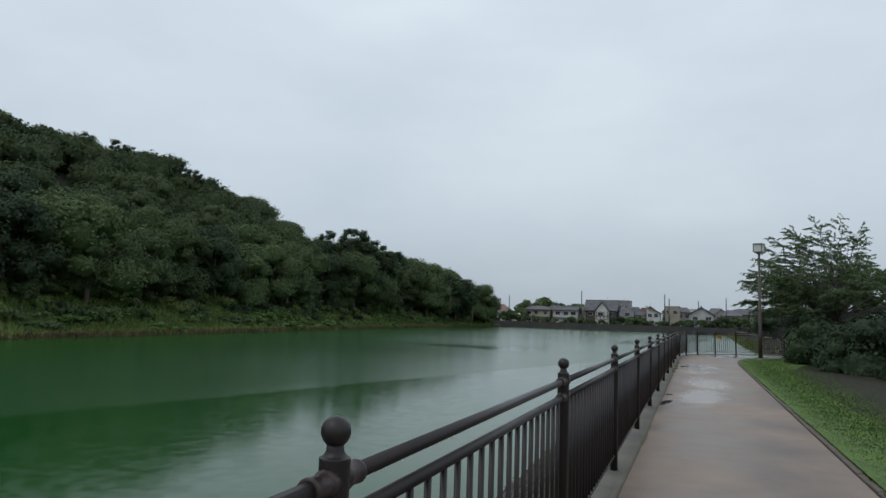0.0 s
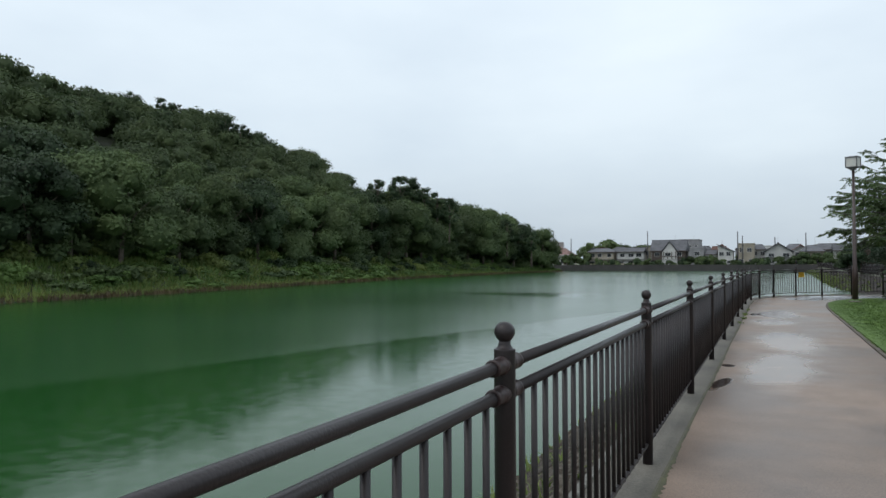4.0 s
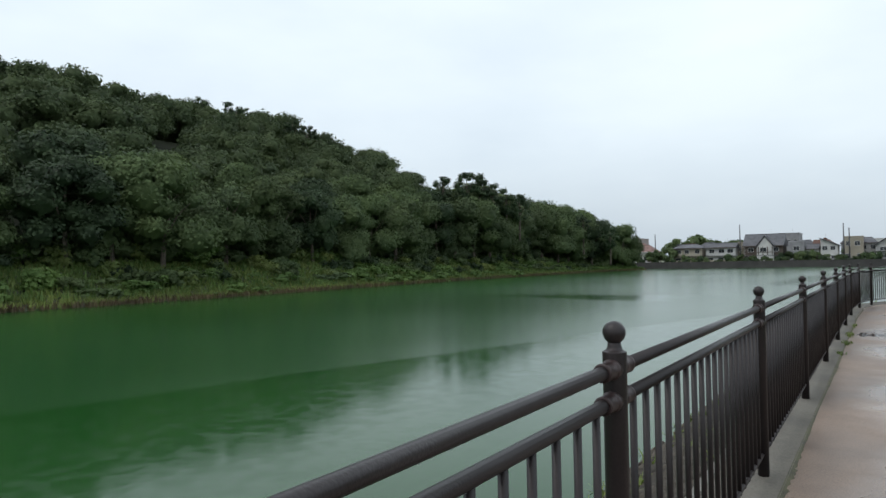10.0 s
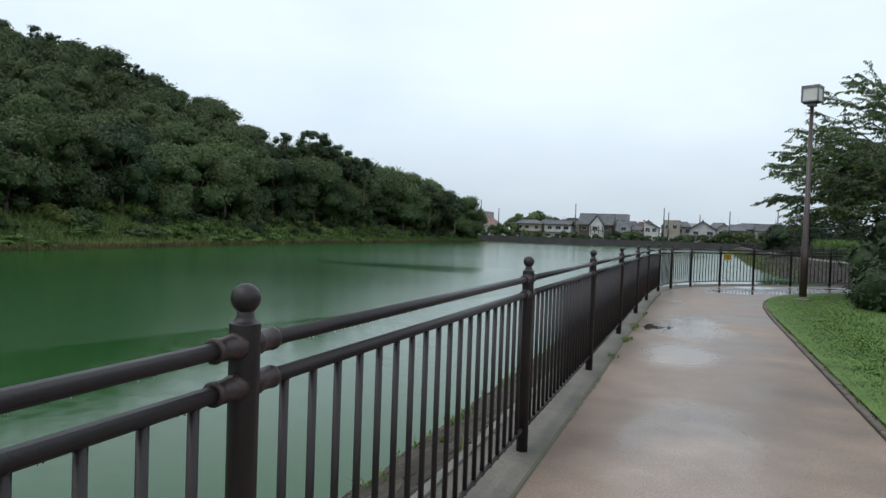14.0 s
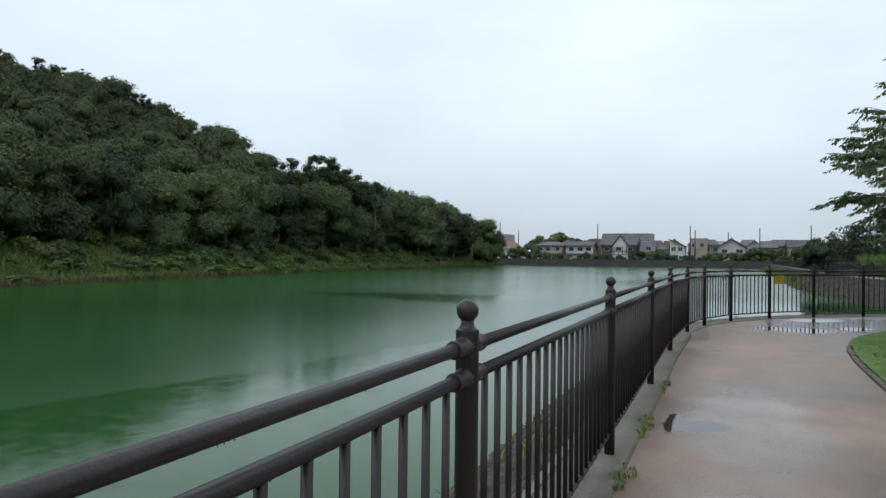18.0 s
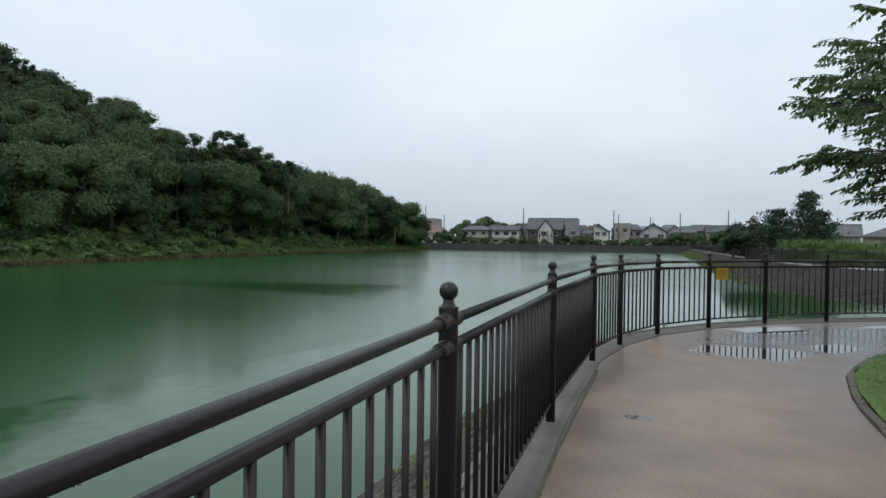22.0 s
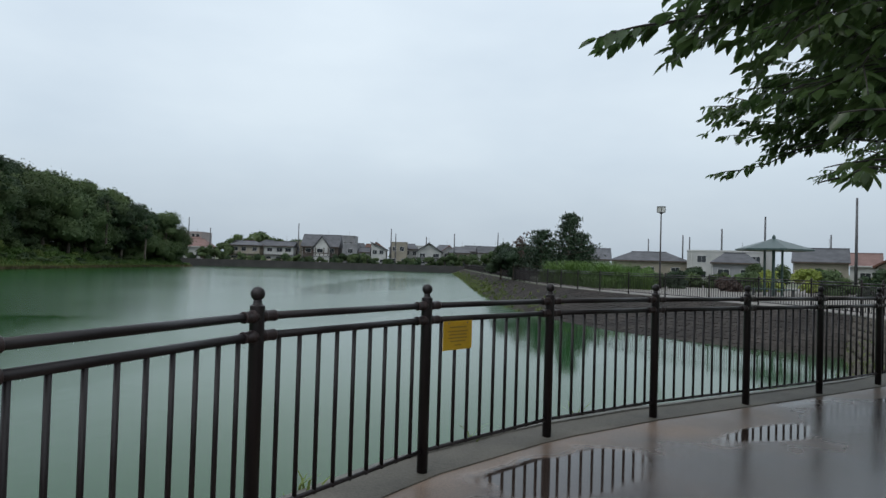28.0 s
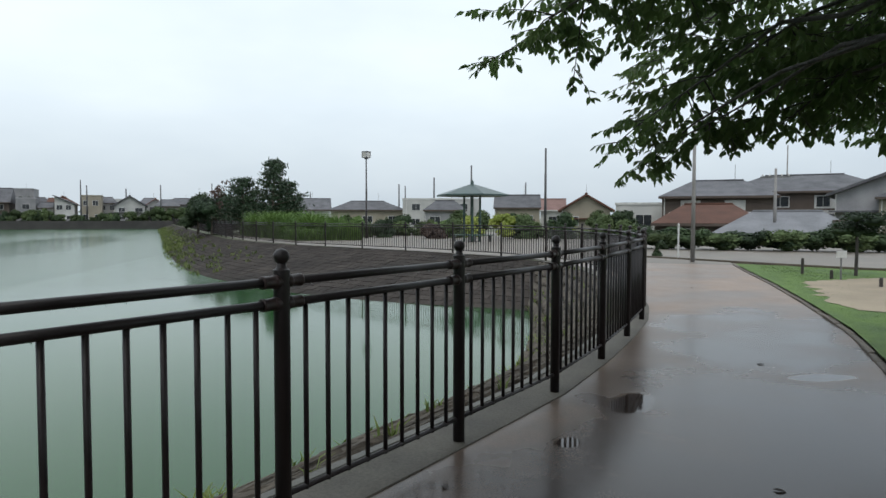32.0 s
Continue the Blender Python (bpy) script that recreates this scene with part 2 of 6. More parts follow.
M_ROOF_GREEN = surface("green_metal_roof", (0.024, 0.048, 0.044), (0.052, 0.085, 0.08), 0.8, 0.4, 0.05, 10)
M_GREENPAINT = surface("green_pavilion_paint", (0.035, 0.07, 0.06), (0.06, 0.11, 0.09), 1, 0.5, 0.05, 20)
M_TRIM = surface("white_trim", (0.45, 0.45, 0.44), (0.6, 0.6, 0.58), 2, 0.6, 0, 20)
M_GLASS = surface("dark_window_glass", (0.015, 0.018, 0.022), (0.05, 0.055, 0.06), 0.6, 0.08, 0, 4, rough_swing=0.04)
M_FARWALL = surface("dark_retaining_wall", (0.032, 0.030, 0.030), (0.066, 0.062, 0.060), 0.5, 0.8, 0.3, 8)
M_SLOPE = surface("dark_block_slope", (0.020, 0.017, 0.015), (0.052, 0.043, 0.036), 0.5, 0.9, 0.5, 9, bump_dist=0.03, spec=0.12)
M_BLOCK = surface("weathered_embankment_block", (0.022, 0.019, 0.017), (0.058, 0.049, 0.043), 0.5, 0.9, 0.5, 14, bump_dist=0.02, spec=0.12, world_space=True, island=0.22)
M_SAND = surface("pale_sand", (0.20, 0.16, 0.11), (0.33, 0.27, 0.19), 0.8, 0.8, 0.2, 30, world_space=True)
M_ROAD = surface("wet_gravel_road", (0.115, 0.100, 0.085), (0.21, 0.185, 0.155), 0.5, 0.6, 0.3, 30, world_space=True, rough_swing=0.12)
M_CARWHITE = surface("white_car_paint", (0.6, 0.6, 0.6), (0.72, 0.72, 0.72), 1, 0.25, 0, 10)
M_RUBBER = surface("black_rubber", (0.015, 0.015, 0.015), (0.03, 0.03, 0.03), 5, 0.8, 0.1, 40)


HOLLOWS = (
    (0.62, 25.2, 0.34, 0.26, 8), (0.27, 12.9, 0.11, 0.62, -8), (0.26, 14.5, 0.10, 0.16, 0), (0.37, 25.2, 0.08, 0.4, 0), (0.68, 30.4, 0.17, 0.12, -15),
    (2.15, 34.45, 0.78, 0.72, 10), (2.85, 37.15, 0.5, 0.95, -46), (3.35, 35.3, 0.35, 0.55, -30), (4.95, 38.45, 0.26, 0.75, -62), (10.55, 40.7, 0.4, 0.14, -20), (7.35, 40.2, 0.12, 0.09, 30), (8.3, 40.75, 0.19, 0.36, -58),
)


def paving_material():
    """Wet, tan exposed-aggregate paving; water films lie where a broad noise dips; crown shade is painted dark."""
    m = bpy.data.materials.new("wet_tan_paving")
    m.use_nodes = True
    n, l = m.node_tree.nodes, m.node_tree.links
    b = n["Principled BSDF"]
    g = n.new("ShaderNodeNewGeometry")
    pos = g.outputs["Position"]

    def noise_tex(scale, detail=4, vector=pos):
        t = n.new("ShaderNodeTexNoise")
        t.inputs["Scale"].default_value, t.inputs["Detail"].default_value = scale, detail
        l.new(vector, t.inputs["Vector"])
        return t.outputs["Fac"]

    def ramp(fac, stops):
        r = n.new("ShaderNodeValToRGB")
        while len(r.color_ramp.elements) < len(stops):
            r.color_ramp.elements.new(0.5)
        for e, (p, c) in zip(r.color_ramp.elements, stops):
            e.position, e.color = p, (*c, 1)
        l.new(fac, r.inputs["Fac"])
        return r.outputs["Color"]

    def mix(kind, fac, a, c):
        x = n.new("ShaderNodeMix")
        x.data_type, x.blend_type = "RGBA", kind
        for socket, value in (("Factor", fac), ("A", a), ("B", c)):
            if isinstance(value, (int, float)):
                x.inputs[socket].default_value = value
            elif isinstance(value, tuple):
                x.inputs[socket].default_value = (*value, 1)
            else:
                l.new(value, x.inputs[socket])
        return x.outputs["Result"]

    broad = noise_tex(0.45, 5)

    def number(op, a, c):
        x = n.new("ShaderNodeMath")
        x.operation = op
        for socket, value in zip(x.inputs, (a, c)):
            if isinstance(value, (int, float)):
                socket.default_value = value
            else:
                l.new(value, socket)
        return x.outputs[0]

    # standing water lies in shallow hollows with ragged shores
    depth = None
    for cx, cy, rx, ry, rz in HOLLOWS:
        mp = n.new("ShaderNodeMapping")
        mp.vector_type = "TEXTURE"
        mp.inputs["Location"].default_value, mp.inputs["Rotation"].default_value, mp.inputs["Scale"].default_value = (cx, cy, -0.02), (0, 0, radians(rz)), (rx, ry, 1)
        l.new(pos, mp.inputs["Vector"])
        ln = n.new("ShaderNodeVectorMath")
        ln.operation = "LENGTH"
        l.new(mp.outputs["Vector"], ln.inputs[0])
        depth = ln.outputs["Value"] if depth is None else number("MINIMUM", depth, ln.outputs["Value"])
    ragged = number("ADD", depth, number("MULTIPLY", number("SUBTRACT", noise_tex(1.6, 4), 0.5), 1.5))
    patches = noise_tex(2.3, 4)
    grit = noise_tex(90, 2)
    base = ramp(patches, [(0.3, (0.215, 0.155, 0.117)), (0.7, (0.290, 0.210, 0.160))])
    grains = ramp(grit, [(0.35, (0.74, 0.73, 0.72)), (0.62, (1.16, 1.15, 1.14))])
    col = mix("MULTIPLY", 1.0, base, grains)
    damp = ramp(broad, [(0.40, (0.55, 0.55, 0.55)), (0.62, (0.08, 0.08, 0.08))])
    # wet ellipses below the cherry crown, its shade painted into their darker colour
    under_crown = None
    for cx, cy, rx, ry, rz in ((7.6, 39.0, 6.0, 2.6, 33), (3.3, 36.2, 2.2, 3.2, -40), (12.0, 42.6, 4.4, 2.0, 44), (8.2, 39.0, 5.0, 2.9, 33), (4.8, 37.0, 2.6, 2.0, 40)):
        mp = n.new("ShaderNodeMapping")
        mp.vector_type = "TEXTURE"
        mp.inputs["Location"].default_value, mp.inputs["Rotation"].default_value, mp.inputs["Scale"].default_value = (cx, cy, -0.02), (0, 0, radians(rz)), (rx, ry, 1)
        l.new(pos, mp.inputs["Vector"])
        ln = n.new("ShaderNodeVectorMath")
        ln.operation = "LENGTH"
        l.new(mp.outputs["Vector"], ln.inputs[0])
        under_crown = ln.outputs["Value"] if under_crown is None else number("MINIMUM", under_crown, ln.outputs["Value"])
    wet_shade = ramp(number("ADD", under_crown, number("MULTIPLY", number("SUBTRACT", noise_tex(0.9, 5), 0.5), 1.1)), [(0.45, (1, 1, 1)), (1.15, (0, 0, 0))])
    wet_shade = mix("MULTIPLY", 1.0, wet_shade, ramp(noise_tex(0.8, 5), [(0.34, (0.78, 0.78, 0.78)), (0.58, (1, 1, 1))]))
    # from here damp also holds the painted crown shade
    damp = mix("LIGHTEN", 1.0, damp, wet_shade)
    sheen = None
    for cx, cy, rx, ry, rz in ((0.98, 25.5, 0.75, 1.9, 0), (0.88, 22.6, 0.6, 1.2, 0), (1.1, 18.2, 0.7, 2.4, 3), (0.95, 14.6, 0.6, 2.2, -4)):
        mp = n.new("ShaderNodeMapping")
        mp.vector_type = "TEXTURE"
        mp.inputs["Location"].default_value, mp.inputs["Rotation"].default_value, mp.inputs["Scale"].default_value = (cx, cy, -0.02), (0, 0, radians(rz)), (rx, ry, 1)
        l.new(pos, mp.inputs["Vector"])
        ln = n.new("ShaderNodeVectorMath")
        ln.operation = "LENGTH"
        l.new(mp.outputs["Vector"], ln.inputs[0])
        sheen = ln.outputs["Value"] if sheen is None else number("MINIMUM", sheen, ln.outputs["Value"])
    sheen = ramp(number("ADD", sheen, number("MULTIPLY", number("SUBTRACT", noise_tex(1.3, 4), 0.5), 1.0)), [(0.5, (1, 1, 1)), (1.1, (0, 0, 0))])
    pool = ramp(ragged, [(0.70, (1, 1, 1)), (0.98, (0, 0, 0))])
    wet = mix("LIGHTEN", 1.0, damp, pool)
    # wet tone, set extra dark to include the crown's shade
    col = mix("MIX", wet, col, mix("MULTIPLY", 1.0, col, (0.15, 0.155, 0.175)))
    l.new(col, b.inputs["Base Color"])
    rmix = mix("MIX", pool, mix("MIX", damp, (0.50, 0.50, 0.50), (0.20, 0.20, 0.20)), (0.05, 0.05, 0.05))
    rmix = mix("MIX", sheen, rmix, mix("DARKEN", 1.0, rmix, (0.20, 0.20, 0.20)))
    b.inputs["Specular IOR Level"].default_value = 0.3
    l.new(rmix, b.inputs["Roughness"])
    bump = n.new("ShaderNodeBump")
    bump.inputs["Distance"].default_value = 0.004
    strength = mix("MIX", mix("LIGHTEN", 1.0, wet, sheen), (0.35, 0.35, 0.35), (0.0, 0.0, 0.0))
    l.new(strength, bump.inputs["Strength"])
    l.new(grit, bump.inputs["Height"])
    l.new(bump.outputs["Normal"], b.inputs["Normal"])
    return m


def lake_material():
    """Green, algae-rich water: calm lanes mirror the hill, the rain-roughened rest scatters the sky."""
    m = bpy.data.materials.new("green_lake_water")
    m.use_nodes = True
    n, l = m.node_tree.nodes, m.node_tree.links
    b = n["Principled BSDF"]
    pos = n.new("ShaderNodeNewGeometry").outputs["Position"]

    def number(op, a, c):
        x = n.new("ShaderNodeMath")
        x.operation = op
        for socket, value in zip(x.inputs, (a, c)):
            if isinstance(value, (int, float)):
                socket.default_value = value
            else:
                l.new(value, socket)
        return x.outputs[0]

    def noise_tex(scale, detail, vector=pos):
        t = n.new("ShaderNodeTexNoise")
        t.inputs["Scale"].default_value, t.inputs["Detail"].default_value = scale, detail
        l.new(vector, t.inputs["Vector"])
        return t.outputs["Fac"]

    def span(value, lo, hi, a, c):
        r = n.new("ShaderNodeMapRange")
        r.interpolation_type = "SMOOTHSTEP"
        for socket, x in zip(("From Min", "From Max", "To Min", "To Max"), (lo, hi, a, c)):
            r.inputs[socket].default_value = x
        l.new(value, r.inputs["Value"])
        return r.outputs["Result"]

    def patch(cx, cy, rx, ry, rz):
        mp = n.new("ShaderNodeMapping")
        mp.vector_type = "TEXTURE"
        mp.inputs["Location"].default_value, mp.inputs["Rotation"].default_value, mp.inputs["Scale"].default_value = (cx, cy, WATER_Z), (0, 0, radians(rz)), (rx, ry, 1)
        l.new(pos, mp.inputs["Vector"])
        ln = n.new("ShaderNodeVectorMath")
        ln.operation = "LENGTH"
        l.new(mp.outputs["Vector"], ln.inputs[0])
        return ln.outputs["Value"]

    sep = n.new("ShaderNodeSeparateXYZ")
    l.new(pos, sep.inputs["Vector"])
    line = number("SUBTRACT", sep.outputs["X"], number("ADD", number("MULTIPLY", sep.outputs["Y"], 0.263), -16.75))
    wavy = number("ADD", line, number("MULTIPLY", number("SUBTRACT", noise_tex(0.16, 3), 0.5), 0.7))
    calm = span(wavy, -0.15, 0.22, 0.0, 1.0)
    far_end = span(sep.outputs["Y"], 29.0, 46.0, 1.0, 0.4)
    calm = number("MULTIPLY", calm, far_end)
    frayed = number("MULTIPLY", number("SUBTRACT", noise_tex(0.25, 4), 0.5), 0.8)
    # a smooth wedge of water before the far bank, between two wind-roughened stretches
    upper = number("SUBTRACT", sep.outputs["Y"], number("ADD", number("MULTIPLY", sep.outputs["X"], 0.2), 62.2))
    lower = number("SUBTRACT", sep.outputs["Y"], number("SUBTRACT", 48.6, number("MULTIPLY", sep.outputs["X"], 0.25)))
    wedge = number("MULTIPLY", span(number("ADD", upper, frayed), -0.7, 0.4, 1.0, 0.0), span(number("ADD", lower, frayed), -0.5, 0.9, 0.0, 1.0))
    wedge = number("MULTIPLY", wedge, span(sep.outputs["X"], -30.0, -19.0, 0.0, 1.0))
    calm = number("MAXIMUM", calm, number("MULTIPLY", wedge, span(sep.outputs["X"], -13.5, -9.0, 1.0, 0.0)))
    calm = number("MAXIMUM", calm, span(number("ADD", patch(-3, 112, 5.5, 34, -6), frayed), 0.75, 1.05, 0.8, 0.0))
    calm = number("MULTIPLY", calm, span(noise_tex(3.4, 6), 0.36, 0.60, 0.38, 0.9))
    inlet = span(number("ADD", patch(7.0, 52.5, 10.5, 11.0, 0), frayed), 0.45, 1.3, 1.0, 0.0)
    broad = noise_tex(0.035, 4)
    rough = number("ADD", number("MULTIPLY", number("SUBTRACT", 1.0, calm), span(broad, 0.35, 0.65, 0.075, 0.105)), 0.085)
    windy = number("MULTIPLY", number("SUBTRACT", 1.0, calm), span(sep.outputs["X"], -16.0, -3.5, 0.0, 0.03))
    rough = number("ADD", rough, windy)
    rough = number("ADD", number("MULTIPLY", rough, number("SUBTRACT", 1.0, inlet)), number("MULTIPLY", inlet, 0.075))
    l.new(rough, b.inputs["Roughness"])
    tint = n.new("ShaderNodeValToRGB")
    tint.color_ramp.elements[0].position, tint.color_ramp.elements[1].position = 0.3, 0.7
    tint.color_ramp.elements[0].color, tint.color_ramp.elements[1].color = (0.0095, 0.054, 0.0095, 1), (0.014, 0.072, 0.015, 1)
    l.new(broad, tint.inputs["Fac"])
    l.new(tint.outputs["Color"], b.inputs["Base Color"])
    b.inputs["IOR"].default_value = 1.33
    bump = n.new("ShaderNodeBump")
    bump.inputs["Distance"].default_value = 0.02
    l.new(span(inlet, 0.0, 1.0, 0.07, 0.02), bump.inputs["Strength"])
    l.new(noise_tex(4.5, 3), bump.inputs["Height"])
    l.new(bump.outputs["Normal"], b.inputs["Normal"])
    return m


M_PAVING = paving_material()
M_LAKE = lake_material()

# ---- building tools ----
def mesh_of(name, verts, faces, mats=(), smooth=False, face_mats=None):
    me = bpy.data.meshes.new(name)
    me.from_pydata([tuple(v) for v in verts], [], [tuple(f) for f in faces])
    for mt in mats:
        me.materials.append(mt)
    if face_mats is not None:
        me.polygons.foreach_set("material_index", np.asarray(face_mats, np.int32))
    if smooth:
        me.polygons.foreach_set("use_smooth", np.ones(len(me.polygons), bool))
    me.update()
    return me


def bm_mesh(name, bm, mat, smooth=False):
    me = bpy.data.meshes.new(name)
    bm.to_mesh(me)
    bm.free()
    if mat is not None:
        me.materials.append(mat)
    if smooth:
        me.polygons.foreach_set("use_smooth", np.ones(len(me.polygons), bool))
    return me


def put(name, me, parent=None, m=None, label=""):
    ob = new(name, me)
    ob.parent = parent
    if m is not None:
        ob.matrix_basis = m
    return tagged(ob, label)


def part(name, bm, mat, parent, label="", m=None, smooth=False):
    return put(name, bm_mesh(name, bm, mat, smooth), parent, m, label)


def empty(name, x, y, z=0.0, rz=0.0, **tags):
    ob = new(name)
    ob.empty_display_size = 0.3
    ob.matrix_basis = pose(x, y, z, 0, 0, rz)
    return tagged(ob, **tags)


def add_box(bm, x0, y0, z0, x1, y1, z1, bevel=0.0):
    vs = [bm.verts.new(c) for c in ((x0, y0, z0), (x1, y0, z0), (x1, y1, z0), (x0, y1, z0), (x0, y0, z1), (x1, y0, z1), (x1, y1, z1), (x0, y1, z1))]
    fs = [bm.faces.new([vs[i] for i in f]) for f in ((0, 3, 2, 1), (4, 5, 6, 7), (0, 1, 5, 4), (1, 2, 6, 5), (2, 3, 7, 6), (3, 0, 4, 7))]
    if bevel:
        bmesh.ops.bevel(bm, geom=list({e for f in fs for e in f.edges}), offset=bevel, segments=1, affect="EDGES")
    return bm


def box(*a, bevel=0.0):
    return add_box(bmesh.new(), *a, bevel=bevel)


def lathe(profile, n=16):
    """A turned body round z from (radius, height) pairs."""
    bm = bmesh.new()
    rings = [[bm.verts.new((r * math.cos(2 * math.pi * k / n), r * math.sin(2 * math.pi * k / n), z)) for k in range(n)] for r, z in profile]
    for a, b in zip(rings, rings[1:]):
        for k in range(n):
            bm.faces.new((a[k], a[(k + 1) % n], b[(k + 1) % n], b[k]))
    bm.faces.new(rings[0][::-1]), bm.faces.new(rings[-1])
    return bm


def tube(bm, points, radii, n=8):
    """A tapered tube through points."""
    pts = [Vector([float(c) for c in p]) for p in points]
    rings = []
    for i, p in enumerate(pts):
        d = (pts[min(i + 1, len(pts) - 1)] - pts[max(i - 1, 0)]).normalized()
        u = d.cross(Vector((0.31, 0.27, 0.91)) if abs(d.z) < 0.9 else Vector((1, 0, 0))).normalized()
        v = d.cross(u)
        rings.append([bm.verts.new(p + float(radii[i]) * (math.cos(2 * math.pi * k / n) * u + math.sin(2 * math.pi * k / n) * v)) for k in range(n)])
    for a, b in zip(rings, rings[1:]):
        for k in range(n):
            bm.faces.new((a[k], a[(k + 1) % n], b[(k + 1) % n], b[k]))
    bm.faces.new(rings[0][::-1]), bm.faces.new(rings[-1])
    return bm


def resample(points, count):
    p = np.array(points, float)
    s = np.r_[0, np.cumsum(np.linalg.norm(np.diff(p, axis=0), axis=1))]
    q = np.linspace(0, s[-1], count)
    return np.stack([np.interp(q, s, p[:, k]) for k in range(p.shape[1])], 1)


def offset_line(points, d):
    """A plan line moved d to its right."""
    p = np.array(points, float)
    t = np.gradient(p, axis=0)
    t /= np.linalg.norm(t, axis=1)[:, None]
    return p + d * np.stack([t[:, 1], -t[:, 0]], 1)


def ribbon(name, left, right, z_left, z_right, mat, rows=1, smooth=False):
    """A strip between two plan lines of equal count."""
    n = len(left)
    verts, faces = [], []
    for j in range(rows + 1):
        f = j / rows
        for i in range(n):
            zl = z_left[i] if np.ndim(z_left) else z_left
            zr = z_right[i] if np.ndim(z_right) else z_right
            verts.append((*(left[i] * (1 - f) + right[i] * f), zl * (1 - f) + zr * f))
    for j in range(rows):
        for i in range(n - 1):
            a = j * n + i
            faces.append((a, a + n, a + n + 1, a + 1))
    return mesh_of(name, verts, faces, [mat], smooth)

# ---- plan lines ----
POSTS = [(0.0, 3.0 * k) for k in range(-4, 11)]
CURVE = [(0.0, 30.0), (0.11, 33.0), (0.39, 34.47), (0.93, 35.87), (1.81, 37.09), (2.88, 38.14), (4.10, 38.99), (5.40, 39.74), (6.69, 40.50), (7.97, 41.28), (9.17, 42.19), (10.31, 43.15), (11.43, 44.16), (12.45, 45.28), (13.37, 46.48), (14.22, 47.73), (15.02, 49.0), (15.75, 50.33), (16.4, 51.7), (16.95, 53.1), (17.35, 54.55), (17.6, 56.05)]
BANK = [(17.6, 56.05), (17.5, 59.0), (16.8, 61.9), (15.8, 64.8), (14.6, 67.5), (13.5, 70.3), (12.6, 73.2), (11.9, 76.1), (11.4, 79.1), (11.0, 82.1), (10.7, 85.1), (10.6, 88.1), (10.6, 91.1), (10.6, 94.1), (10.65, 97.1), (10.7, 103), (10.8, 112), (10.9, 124), (11.1, 140), (11.3, 160), (11.6, 180), (11.8, 204)]
FENCE_LINE = [(0.0, -60.0), *POSTS[:-1], *CURVE]
NEAR_EDGE = offset_line(resample(FENCE_LINE, 240), -0.32)
NEAR_WATER = resample([(-2.05, -60), (-2.05, 0), (-2.05, 30.5), (-1.95, 33.5), (-1.5, 36.3), (-0.4, 38.7), (1.3, 40.5), (3.2, 41.7), (5.3, 42.6), (6.8, 43.2), (8.1, 44.0), (9.4, 45.1), (10.8, 46.7), (12.4, 48.8), (13.6, 50.6), (14.4, 52.0)], 240)
BANK_EDGE = offset_line(resample(BANK, 160), -0.3)
BANK_WATER = resample([(14.4, 52.0), (13.6, 52.9), (12.2, 54.1), (10.6, 56.2), (9.0, 59.0), (7.9, 62.5), (7.0, 66.5), (6.5, 71.0), (6.3, 78.0), (6.3, 90.0), (6.8, 110.0), (7.6, 150.0), (8.4, 204.0)], 160)
HILL_SHORE = [(-46, -60), (-45, 0), (-45, 28), (-46.5, 45), (-50, 70), (-53, 100), (-55, 130), (-55.5, 155), (-54.5, 174), (-52, 187), (-55, 192), (-66, 198), (-90, 204)]

# ---- ground sheet with the lake cut out ----
from mathutils import geometry

hole = [tuple(p) for p in NEAR_EDGE[::4]] + [tuple(p) for p in BANK_EDGE[1::4]] + [(11.5, 206.0), (-90.0, 206.0)] + [tuple(p) for p in offset_line(resample(HILL_SHORE[:-2], 60), -7.0)[::-1]]
outer = [(-2500, -2500), (2500, -2500), (2500, 2500), (-2500, 2500)]
cv = [Vector(p) for p in hole + outer]
nh = len(hole)
ce = [(i, (i + 1) % nh) for i in range(nh)] + [(nh + i, nh + (i + 1) % 4) for i in range(4)]
tri_v, _, tri_f, _, _, _ = geometry.delaunay_2d_cdt(cv, ce, [], 1, 1e-4)


def inside(px, py, poly):
    c, j = False, len(poly) - 1
    for i, (xi, yi) in enumerate(poly):
        xj, yj = poly[j]
        if (yi > py) != (yj > py) and px < (xj - xi) * (py - yi) / (yj - yi) + xi:
            c = not c
        j = i
    return c


keep = [f for f in tri_f if not inside(sum(tri_v[i].x for i in f) / 3, sum(tri_v[i].y for i in f) / 3, hole)]
ground = put("ground", mesh_of("ground", [(v.x, v.y, -0.06) for v in tri_v], keep, [M_GROUND]))
tagged(ground, "rough grassy ground round the lake", "ground", kind="structure")

water = put("water", mesh_of("water", [(-160, -80, WATER_Z), (22, -80, WATER_Z), (22, 212, WATER_Z), (-160, 212, WATER_Z)], [(0, 1, 2, 3)], [M_LAKE]))
tagged(water, "green rippled lake water under light rain", "lake", kind="structure")

# near stone slope, inlet and embankment slope
slope_near = put("revetment", ribbon("revetment", NEAR_EDGE, NEAR_WATER, -0.05, WATER_Z - 0.15, M_SOIL, 4))
tagged(slope_near, "sloping stone revetment between fence and water", "revetment", kind="structure")
slope_bank = put("embankment", ribbon("embankment", BANK_EDGE, BANK_WATER, -0.02, WATER_Z - 0.1, M_SLOPE, 8))
tagged(slope_bank, "dark wet block-paved embankment sloping into the lake", "embankment", kind="structure")

# far retaining wall
far_wall = put("retaining_wall", bm_mesh("retaining_wall", box(-110, 205.2, WATER_Z - 0.5, 11.9, 205.8, 0.75), M_FARWALL))
tagged(far_wall, "long dark retaining wall along the far shore", "wall", kind="structure")

